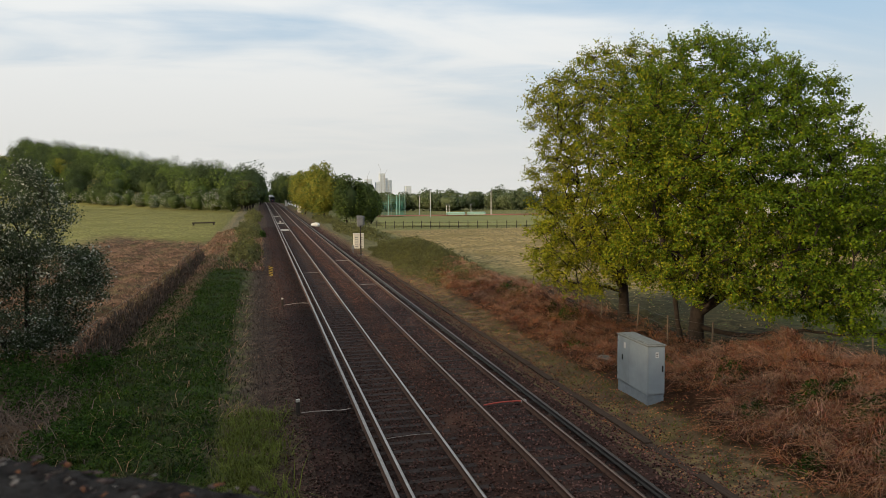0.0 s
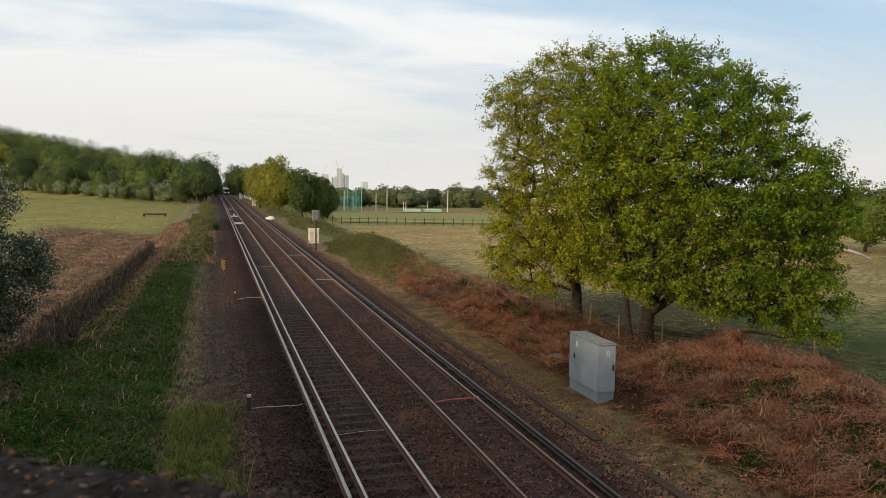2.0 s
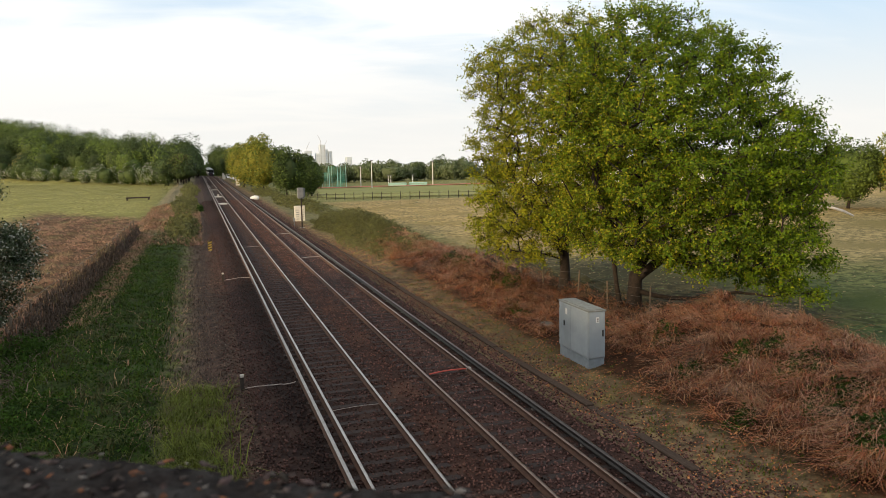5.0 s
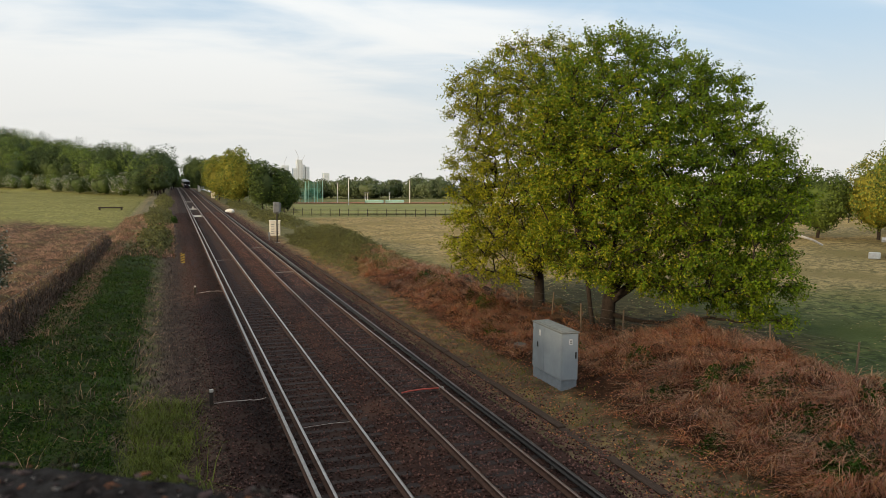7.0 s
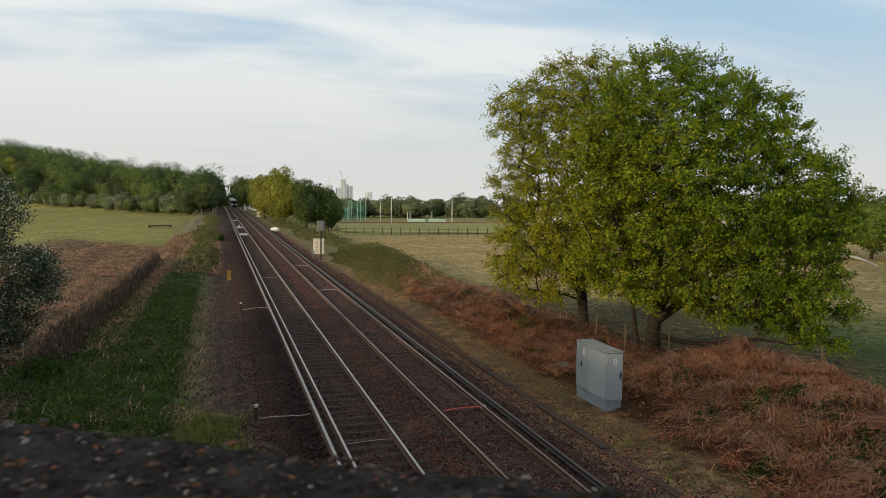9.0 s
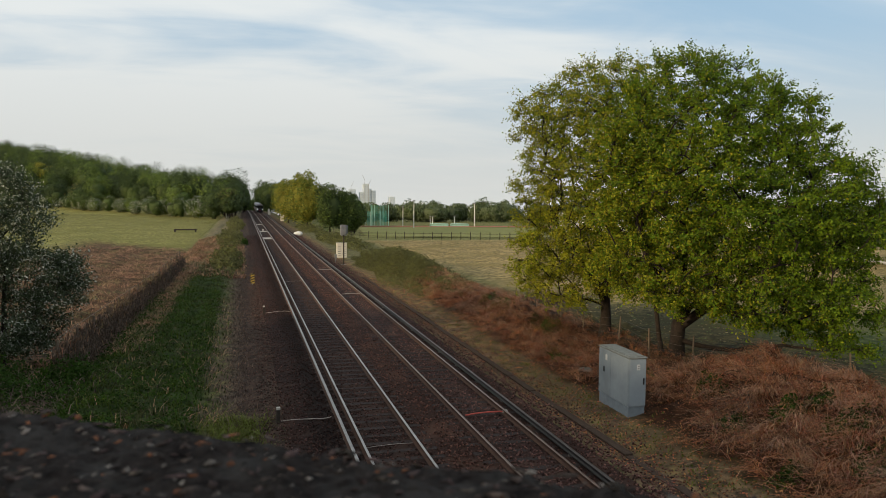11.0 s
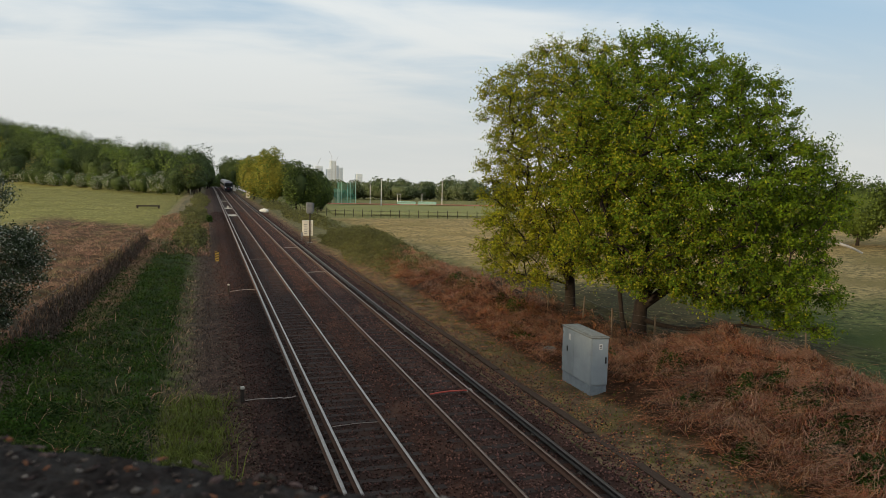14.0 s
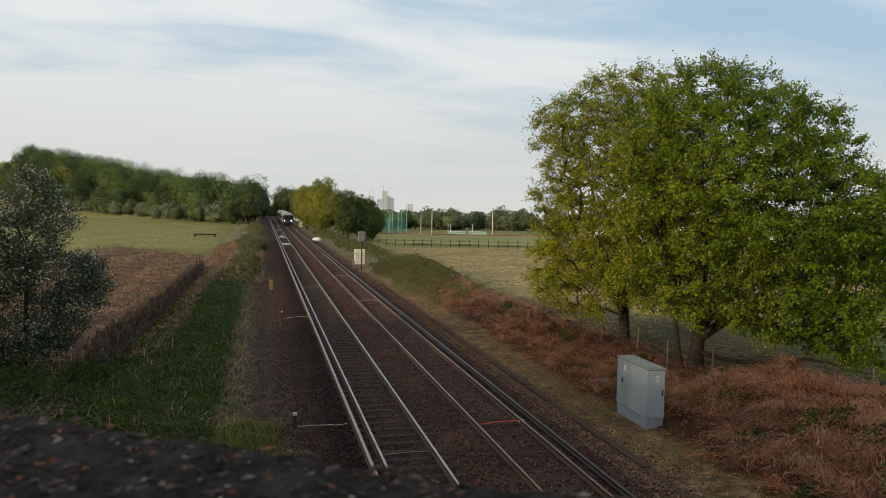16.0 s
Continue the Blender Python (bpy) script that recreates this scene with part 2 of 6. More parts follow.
NET = material("green_net", (0.10, 0.36, 0.29), (0.07, 0.28, 0.22), 0.7)
NETP = material("pale_green_pole", (0.30, 0.52, 0.45), rough=0.6)
# Tower walls and windows paled alike: the distance haze is in their colours.
TOWERM = material("hazed_tower_concrete", (0.56, 0.60, 0.64), (0.50, 0.54, 0.58), 0.8, scale=0.02)
TOWERW = material("hazed_tower_window", (0.46, 0.50, 0.56), (0.42, 0.46, 0.52), 0.4, scale=0.1)
CRANE = material("crane_steel", (0.40, 0.38, 0.38), rough=0.7)
TRAINB = material("train_body_pale", (0.34, 0.33, 0.35), (0.27, 0.26, 0.28), 0.4, scale=1.5)
TRAINF = material("train_front_dark", (0.03, 0.03, 0.04), (0.02, 0.02, 0.03), 0.3)
TRAINR = material("train_red", (0.40, 0.04, 0.05), (0.32, 0.03, 0.04), 0.4)
GLASS_D = material("dark_glass", (0.015, 0.018, 0.022), rough=0.1, spec=0.6)
LAMP = material("head_lamp", (0.9, 0.9, 0.85), emit=(1.0, 0.93, 0.85, 6.0))
ROADM = material("road_asphalt", (0.06, 0.058, 0.055), (0.045, 0.043, 0.042), 0.9, scale=8, bump=0.005)
TIMBER = material("old_edging", (0.088, 0.062, 0.047), (0.045, 0.031, 0.024), 1.0, spec=0.02, scale=4, stretch=(6, 1, 6))
CABLE = material("pale_cable", (0.42, 0.36, 0.32), rough=0.6)


# ---- mesh helpers ----
rng = np.random.default_rng(7)


def put(ob, mats):
    for m in mats if isinstance(mats, (list, tuple)) else [mats]:
        ob.data.materials.append(m)
    return ob


def part(name, bm, mat, parent=None, label="", smooth=False):
    me = bpy.data.meshes.new(name)
    bm.to_mesh(me)
    bm.free()
    if smooth:
        me.shade_smooth()
    ob = put(new(name, me), mat)
    ob.parent = parent
    if label:
        tagged(ob, label)
    return ob


def fast(name, verts, faces, mats, parent=None, smooth=False, index=None):
    """A mesh from numpy: verts n x 3, faces m x 3 or m x 4."""
    verts, faces = np.asarray(verts, np.float32), np.asarray(faces, np.int32)
    me = bpy.data.meshes.new(name)
    k = faces.shape[1]
    me.vertices.add(len(verts)); me.vertices.foreach_set("co", verts.ravel())
    me.loops.add(faces.size); me.loops.foreach_set("vertex_index", faces.ravel())
    me.polygons.add(len(faces))
    me.polygons.foreach_set("loop_start", np.arange(0, faces.size, k, dtype=np.int32))
    me.polygons.foreach_set("loop_total", np.full(len(faces), k, np.int32))
    if index is not None:
        me.polygons.foreach_set("material_index", np.asarray(index, np.int32))
    me.update(calc_edges=True)
    if smooth:
        me.shade_smooth()
    ob = put(new(name, me), mats)
    ob.parent = parent
    return ob


def box(bm, x0, x1, y0, y1, z0, z1, bevel=0.0):
    r = bmesh.ops.create_cube(bm, size=1.0)
    for v in r["verts"]:
        v.co = Vector(((x0 + x1) / 2 + v.co.x * (x1 - x0), (y0 + y1) / 2 + v.co.y * (y1 - y0), (z0 + z1) / 2 + v.co.z * (z1 - z0)))
    if bevel:
        ed = {e for v in r["verts"] for e in v.link_edges}
        bmesh.ops.bevel(bm, geom=list(ed), offset=bevel, segments=1, affect="EDGES")
    return bm


def boxed(*a, **k):
    return box(bmesh.new(), *a, **k)


def rod(bm, p, q, r0, r1=None, n=8):
    p, q = Vector(p), Vector(q)
    d = q - p
    m = Matrix.Translation((p + q) / 2) @ d.to_track_quat("Z", "Y").to_matrix().to_4x4()
    bmesh.ops.create_cone(bm, cap_ends=True, segments=n, radius1=r0, radius2=r0 if r1 is None else r1, depth=d.length, matrix=m)
    return bm


def rodded(*a, **k):
    return rod(bmesh.new(), *a, **k)


def anchor(name, m, label, category, group="", kind=""):
    ob = new(name)
    ob.empty_display_size = 0.2
    ob.matrix_world = m
    return tagged(ob, label, category, group, kind)


def unit(v):
    return v / np.maximum(np.linalg.norm(v, axis=-1, keepdims=True), 1e-9)


def leaves(centres, size, aim=None, flat=0.0, ratio=0.62, loose=0.75):
    """Pointed four-cornered leaves round the centres, with loose turns; aim: directions that their faces lean to."""
    n = len(centres)
    nor = rng.normal(size=(n, 3))
    if aim is not None:
        nor = nor * loose + unit(aim)
    nor[:, 2] += flat
    nor = unit(nor)
    u = unit(np.cross(nor, rng.normal(size=(n, 3))))
    w = np.cross(nor, u)
    s = (size * rng.uniform(0.6, 1.35, n))[:, None]
    v = np.stack([centres - u * s, centres - w * s * ratio + nor * s * 0.15, centres + u * s, centres + w * s * ratio + nor * s * 0.15], 1)
    return v.reshape(-1, 3), np.arange(n * 4).reshape(n, 4)


def blades(base, height, lean, width, bend=0.35, way=None):
    """Bent strips: two quads each, from base upwards."""
    n = len(base)
    a = rng.uniform(0, 2 * np.pi, n) if way is None else way
    d = np.stack([np.cos(a), np.sin(a), np.zeros(n)], 1)
    side = np.stack([-np.sin(a), np.cos(a), np.zeros(n)], 1) * (width * rng.uniform(0.6, 1.4, n))[:, None]
    h = (height * rng.uniform(0.55, 1.3, n))[:, None]
    le = (lean * rng.uniform(0.2, 1.4, n))[:, None] * h
    up = np.array([0, 0, 1.0])
    mid = base + d * le * 0.35 + up * h * 0.6
    tip = base + d * le + up * h * (1 - bend * rng.uniform(0, 1, n)[:, None])
    v = np.stack([base - side, base + side, mid - side * 0.8, mid + side * 0.8, tip - side * 0.15, tip + side * 0.15], 1).reshape(-1, 3)
    i = np.arange(n)[:, None] * 6
    f = np.concatenate([i + np.array([0, 1, 3, 2]), i + np.array([2, 3, 5, 4])], 1).reshape(-1, 4)
    return v, f


def smooth01(x, a, b):
    t = np.clip((x - a) / (b - a), 0, 1)
    return t * t * (3 - 2 * t)


def wobble(x, y, s, seed=0.0):
    """Cheap smooth noise in numpy, about -1 to 1."""
    k = 2 * np.pi / s
    return (np.sin(k * x + 1.3 * np.sin(k * 0.7 * y + seed) + seed) + np.sin(k * 1.31 * y + 1.7 * np.sin(k * 0.53 * x - seed) + 2 * seed)
            + 0.6 * np.sin(k * 2.3 * (x + y) + seed * 3) + 0.5 * np.sin(k * 3.1 * (x - 0.8 * y) - seed)) / 3.1


# ---- the lie of the land ----
def hedge_y(x):
    return 214 - 1.8 * np.minimum(x, 0.0)


def grade(y):
    """The railway's level: flat, then falling gently in the distance."""
    return -2.2 * np.clip((y - 250) / 230, 0, 3) ** 2


def height(x, y):
    x, y = np.asarray(x, float), np.asarray(y, float)
    z = np.zeros(np.broadcast(x, y).shape)
    bank = smooth01(-x, 0.6, 2.2) * smooth01(-x, 6.5, 4.6)
    z = z + bank * (0.28 + 0.24 * wobble(x, y, 5.0, 1.0) + 0.17 * wobble(x, y, 1.7, 2.0)) - 0.1 * smooth01(-x, -1.0, -0.2)
    z = z + smooth01(-x, 7, 16) * 0.15 * wobble(x, y, 23, 3.0) * smooth01(-y, -400, -100)
    away = smooth01(y - hedge_y(x), -10, 90)
    z = z + away * np.clip((-x - 8) / 100, 0, 1.8) * 18.5
    z = z - 0.16 * smooth01(x, 9.0, 9.9)
    mound = np.exp(-((x - 17.2 - 0.12 * (y - 20)) / 3.3) ** 2) * smooth01(-y, -27.5, -22.5)
    z = z + mound * (1.25 + 0.22 * wobble(x, y, 3.1, 4.0)) + smooth01(x, 11, 15) * smooth01(-y, -27, -20) * smooth01(-x, -25, -20) * 0.25
    mid = np.exp(-((x - 15.0) / 2.0) ** 2) * smooth01(y, 33, 42) * smooth01(-y, -100, -72)
    z = z + mid * (0.75 + 0.28 * wobble(x, y, 4.3, 5.0))
    z = z + np.exp(-((x - 13.6) / 1.6) ** 2 - ((y - 66) / 11) ** 2) * 0.9
    z = z + smooth01(x, 11.5, 14) * smooth01(-x, -22, -18) * smooth01(y, 26, 32) * smooth01(-y, -110, -60) * 0.12 * wobble(x, y, 2.2, 6.0)
    fern = smooth01(x, 12.0, 13.4) * smooth01(-x, -22, -19) * smooth01(-y, -58, -46)
    z = z + fern * (0.30 * wobble(x, y, 2.7, 2.6) + 0.20 * wobble(x, y, 1.25, 4.6))
    hump = smooth01(-x, 6.2, 8) * smooth01(x, -24, -18) * smooth01(-(y + 1.6 * (x + 8)), -108, -96)
    z = z + hump * (0.26 * wobble(x, y, 4.6, 1.6) + 0.14 * wobble(x, y, 2.1, 5.6))
    far = smooth01(x, 12, 24)
    z = z - far * (np.clip((y - 112) / 200, 0, 1) * 5.0 + np.clip((y - 312) / 220, 0, 20) * 5.2)
    z = z + far * 0.12 * wobble(x, y, 17, 7.0) * smooth01(-y, -120, -80)
    line = smooth01(-abs(x - 5.2), -9.5, -6.0)
    return z * (1 - line * (abs(x - 5.2) < 4.0)) + grade(y) * smooth01(-abs(x - 5.2), -60, -8)


def spread(dense, grow, end):
    out, step = [dense[-1]], dense[-1] - dense[-2]
    while out[-1] < end:
        step *= grow
        out.append(out[-1] + step)
    return out[1:]


def make_ground():
    xs = list(np.arange(-14, 26.01, 0.33))
    xs = [-v for v in reversed(spread([-26, -xs[0]][0:0] + [13.67, 14.0], 1.1, 2500))] + xs + spread(xs[-2:], 1.1, 2500)
    ys = list(np.arange(6, 70, 0.4))
    ys = list(np.arange(-60, 6, 6.0)) + ys + spread(ys[-2:], 1.035, 4400)
    X, Y = np.meshgrid(xs, ys)
    Z = height(X, Y) - 0.06
    nx, ny = len(xs), len(ys)
    i = (np.arange(ny - 1)[:, None] * nx + np.arange(nx - 1)[None, :]).ravel()
    ob = fast("ground", np.stack([X, Y, Z], -1).reshape(-1, 3), np.stack([i, i + 1, i + nx + 1, i + nx], 1), EARTH, smooth=True)
    x, y = X.ravel(), Y.ravel()
    col = np.tile(np.array([0.155, 0.150, 0.055]), (len(x), 1))

    def lay(c, w):
        nonlocal col
        w = np.clip(w, 0, 1)[:, None]
        col = col * (1 - w) + np.array(c) * w
    n1, n2 = wobble(x, y, 6.3, 0.5), wobble(x, y, 2.1, 1.5)
    lay((0.215, 0.20, 0.066), smooth01(-x, 6, 8))
    # Brown litter under the meadow bracken, darkened in colour as shade between the strands.
    lay((0.10, 0.058, 0.034), smooth01(-x, 5, 6) * smooth01(y + 1.6 * (x + 8) + 4 * n1, 108, 98) * smooth01(x + 1.5 * n1, -26, -19))
    lay((0.29, 0.215, 0.098), smooth01(x, 18, 21) * smooth01(y + 0.8 * (x - 20) + 4 * n1, 44, 60) * smooth01(-y, -135, -125))
    # Green grass of the near field, darkened in colour for the oaks' shade.
    lay((0.052, 0.072, 0.022), smooth01(x, 18, 20) * smooth01(-(y + 0.8 * (x - 20) + 5 * n1 + 3 * n2), -56, -30))
    lay((0.035, 0.052, 0.016), smooth01(-x, 0.6, 1.6) * smooth01(-x, 6.4, 5.6) * smooth01(-y, -85, -60))
    lay((0.16, 0.10, 0.062), smooth01(-x, 3.8, 4.6) * smooth01(-x, 6.4, 5.8) * smooth01(y, 36, 44) * smooth01(-y, -95, -80))
    lay((0.15, 0.125, 0.075), smooth01(-x, -0.2, 1.2) * smooth01(-x, 6.8, 5.6) * smooth01(y, 62, 80))
    lay((0.05, 0.032, 0.025), smooth01(x, -0.9, -0.3) * smooth01(-x, -1.6, -1.2))
    lay((0.10, 0.075, 0.058), smooth01(x + 0.5 * n1, -1.9, -0.8) * smooth01(-x, 0.2, 0.5) * smooth01(n2 + 0.6, 0, 1))
    lay((0.12, 0.08, 0.05), smooth01(x, 9.0, 9.5) * smooth01(-x, -13.5, -11.5))
    lay((0.17, 0.125, 0.055), smooth01(x, 10.3, 10.8) * smooth01(-x, -12.6, -11.6) * smooth01(n2 + 0.3 * n1, -0.3, 0.5))
    # Slope litter likewise: the gaps' shade is part of this dark red-brown.
    lay((0.05, 0.022, 0.012), smooth01(x + 0.4 * n2, 11.6, 12.6) * smooth01(-(x + 0.12 * (20 - y)), -20.2, -19.0) * smooth01(-y + n1, -58, -48))
    lay((0.10, 0.055, 0.036), smooth01(x, 16.5, 17.5) * smooth01(-x, -23, -21) * smooth01(y, 24, 27) * smooth01(-y, -40, -34))
    # Dark patch beneath the oaks: their shade is put into the ground colour.
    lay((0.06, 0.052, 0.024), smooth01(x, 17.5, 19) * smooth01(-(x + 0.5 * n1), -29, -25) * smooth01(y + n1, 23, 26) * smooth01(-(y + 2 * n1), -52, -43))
    lay((0.115, 0.105, 0.05), smooth01(x, 10.6, 12) * smooth01(-x, -20, -17) * smooth01(y + 2 * n1, 54, 62))
    at = ob.data.color_attributes.new("soil_and_shade", "FLOAT_COLOR", "POINT")
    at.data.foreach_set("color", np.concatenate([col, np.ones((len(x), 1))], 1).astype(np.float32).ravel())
    tagged(ob, "rough ground of grass, bracken litter and meadow", "ground", kind="structure")


make_ground()


def swept(name, section, ys, x, z0, mats, idx=None, parent=None, smooth=False):
    """A section (x, z) carried along the railway."""
    s = np.array(section)
    k = len(s)
    ys = np.array(ys)
    v = np.zeros((len(ys), k, 3))
    v[:, :, 0] = x + s[None, :, 0]
    v[:, :, 1] = ys[:, None]
    v[:, :, 2] = z0 + s[None, :, 1] + grade(ys)[:, None]
    a = np.arange(len(ys) - 1)[:, None] * k
    b = np.arange(k)[None, :]
    c = (np.arange(k)[None, :] + 1) % k
    f = np.stack([a + b, a + k + b, a + k + c, a + c], -1).reshape(-1, 4)
    index = None if idx is None else np.tile(np.array(idx), len(ys) - 1)
    return fast(name, v.reshape(-1, 3), f, mats, parent, smooth, index)


LINE_Y = [4, 60, 120, 180, 240] + list(range(260, 620, 20))


def make_ballast():
    ys = np.concatenate([np.arange(4, 60, 0.5), np.arange(60, 260, 4), np.arange(260, 601, 20)])
    xs = np.array([0.75, 1.0, 1.25, 1.6, 2.0, 2.4, 2.9, 3.3, 3.7, 4.1, 4.5, 4.9, 5.3, 5.6, 6.0, 6.4, 6.8, 7.2, 7.6, 8.0, 8.4, 8.8, 9.1, 9.5, 10.1])
    X, Y = np.meshgrid(xs, ys)
    Z = np.full(X.shape, 0.0) + grade(Y)
    Z += np.where((X < 1.1) | (X > 9.4), -0.2, 0.0) + 0.012 * wobble(X, Y, 1.1, 2.2) - 0.03 * np.exp(-((X - 2.2) / 0.5) ** 2)
    Z = np.where((X < 0.8) | (X > 10), -0.4 + grade(Y), Z)
    nx, ny = len(xs), len(ys)
    i = (np.arange(ny - 1)[:, None] * nx + np.arange(nx - 1)[None, :]).ravel()
    ob = fast("ballast_bed", np.stack([X, Y, Z], -1).reshape(-1, 3), np.stack([i, i + 1, i + nx + 1, i + nx], 1), BALLAST, smooth=True)
    tagged(ob, "rust-brown crushed stone ballast under the railway", "ballast", kind="structure")
    xx, yy = X.ravel(), Y.ravel()

    def stain_and_shade(x, y):
        # Darker over the left line: its shade is put into the stone tint.
        c = np.ones((len(x), 3)) * (0.78 + 0.22 * smooth01(x, 4.4, 5.2))[:, None]
        w = (np.exp(-((x - 2.35) / 0.5) ** 2) * 0.8 * (0.8 + 0.2 * wobble(x, y, 3.0, 1)))[:, None]
        c = c * (1 - w) + np.array([0.16, 0.17, 0.19]) * w
        w = (np.exp(-((x - 5.55) / 0.7) ** 2) * 0.4)[:, None]
        c = c * (1 - w) + np.array([1.5, 1.25, 1.0]) * w
        w = (smooth01(x, 6.5, 7.0) * smooth01(-x, -8.0, -7.6) * 0.8)[:, None]
        c = c * (1 - w) + np.array([1.35, 1.35, 1.4]) * w
        w = (smooth01(x, 8.6, 9.2) * 0.8)[:, None]
        return c * (1 - w) + np.array([1.45, 1.4, 1.4]) * w
    at = ob.data.color_attributes.new("soil_and_shade", "FLOAT_COLOR", "POINT")
    at.data.foreach_set("color", np.concatenate([stain_and_shade(xx, yy), np.ones((len(xx), 1))], 1).astype(np.float32).ravel())
    n = 70000
    y = 8 + 130 * rng.random(n) ** 2.3
    x = rng.uniform(-0.2, 11.2, n)
    keep = rng.random(n) < smooth01(x, -0.4, 1.1) ** 2 * smooth01(-x, -11.4, -9.6)
    for r in (2.755, 3.12, 4.63, 6.46, 7.97, 8.4):
        keep &= abs(x - r) > 0.09
    for r, lo in ((3.874, 0.45), (7.215, 0.2)):
        keep &= ~((abs(x - r) < 1.2) & (abs((y - 8 + 0.35) % 0.7 - 0.35) < 0.13) & (rng.random(n) < lo))
    x, y = x[keep], y[keep]
    n = len(x)
    flat = np.where((x < 1.15) | (x > 9.45), np.maximum(height(x, y) - 0.055, np.where((x < 0.85) | (x > 10.0), -0.4, -0.2)), 0.0)
    c = np.stack([x, y, 0.012 + flat + rng.normal(0, 0.008, n)], 1)
    oc = np.array([[1, 0, 0], [-1, 0, 0], [0, 1, 0], [0, -1, 0], [0, 0, 1], [0, 0, -1]], float)
    q = unit(rng.normal(size=(n, 3)))
    u = unit(np.cross(q, rng.normal(size=(n, 3))))
    w = np.cross(q, u)
    basis = np.stack([q, u, w], 1) * (rng.uniform(0.02, 0.05, (n, 3, 1)))
    v = c[:, None, :] + np.einsum("kj,njd->nkd", oc, basis)
    tri = np.array([[0, 2, 4], [2, 1, 4], [1, 3, 4], [3, 0, 4], [2, 0, 5], [1, 2, 5], [3, 1, 5], [0, 3, 5]])
    f = (np.arange(n)[:, None, None] * 6 + tri[None]).reshape(-1, 3)
    st = fast("ballast_stones", v.reshape(-1, 3), f, STONE)
    at = st.data.color_attributes.new("soil_and_shade", "FLOAT_COLOR", "POINT")
    at.data.foreach_set("color", np.repeat(np.concatenate([stain_and_shade(x, y), np.ones((n, 1))], 1), 6, 0).astype(np.float32).ravel())
    tagged(st, "loose angular brown and grey track stones", "stones", kind="stuff")


make_ballast()

RAIL = [(-0.07, 0), (0.07, 0), (0.07, 0.012), (0.012, 0.03), (0.01, 0.11), (0.035, 0.122), (0.036, 0.152), (0.026, 0.159), (-0.026, 0.159), (-0.036, 0.152), (-0.035, 0.122), (-0.01, 0.11), (-0.012, 0.03), (-0.07, 0.012)]
RAIL_IDX = [0, 0, 0, 0, 0, 0, 1, 1, 1, 0, 0, 0, 0, 0]
COND = [(-0.075, 0), (0.075, 0), (0.075, 0.02), (0.03, 0.04), (0.03, 0.07), (0.045, 0.08), (0.045, 0.125), (0.038, 0.132), (-0.038, 0.132), (-0.045, 0.125), (-0.045, 0.08), (-0.03, 0.07), (-0.03, 0.04), (-0.075, 0.02)]


def make_track(label, x, con_x, seen_sleepers, top, con_mat):
    tr = anchor("railway_track", pose(0, 0, 0), label, "railway track", "running lines")
    for s in (-0.7535, 0.7535):
        swept("rail", RAIL, LINE_Y, x + s, 0.015, [RUST, top], RAIL_IDX, tr)
    con = swept("conductor_rail", COND, LINE_Y, con_x, 0.09, [con_mat[0], con_mat[1]], RAIL_IDX, tr)
    tagged(con, "steel conductor rail beside the running rail")
    pot = bmesh.new()
    rod(pot, (0, 0, 0), (0, 0, 0.05), 0.07, 0.06, 8)
    rod(pot, (0, 0, 0.05), (0, 0, 0.095), 0.05, 0.055, 8)
    first = part("insulator", pot, PORCELAIN, tr)
    first.location = (con_x, 10, 0.0)
    for k in range(1, 36):
        o = first.copy(); scene.collection.objects.link(o); o.location = (con_x, 10 + 2.8 * k, 0.0)
    bm = box(bmesh.new(), -1.25, 1.25, -0.125, 0.125, -0.12, seen_sleepers, 0.012)
    sl = part("sleeper", bm, SLEEPER, tr)
    sl.location = (x, 8, 0)
    for k in range(1, 150):
        o = sl.copy(); scene.collection.objects.link(o)
        o.location = (x + random.uniform(-0.03, 0.03), 8 + 0.7 * k + random.uniform(-0.02, 0.02), random.uniform(-0.006, 0.004))
        o.rotation_euler[2] = random.uniform(-0.012, 0.012)
    far = bmesh.new()
    for k in range(150, 380):
        y = 8 + 0.7 * k
        box(far, x - 1.25, x + 1.25, y - 0.125, y + 0.125, -0.12 + float(grade(y)), seen_sleepers + float(grade(y)))
    tagged(part("sleeper_run", far, SLEEPER, tr), kind="stuff")
    return tr


make_track("running line with polished rails and timber sleepers", 3.874, 2.755, 0.011, RAILTOP, (RUST, CONTOP))
make_track("running line with rusty dull rails deep in ballast", 7.215, 8.40, 0.006, DULLTOP, (DARKCON, DARKTOP))


# ---- the bridge under the camera ----
SKEW = 0.586
PN = Vector((math.sin(SKEW), math.cos(SKEW), 0))
PT = Vector((math.cos(SKEW), -math.sin(SKEW), 0))
PTOP = 6.586
BRIDGE = Matrix(((PT.x, PN.x, 0, 0), (PT.y, PN.y, 0, 0), (0, 0, 1, 0), (0, 0, 0, 1)))


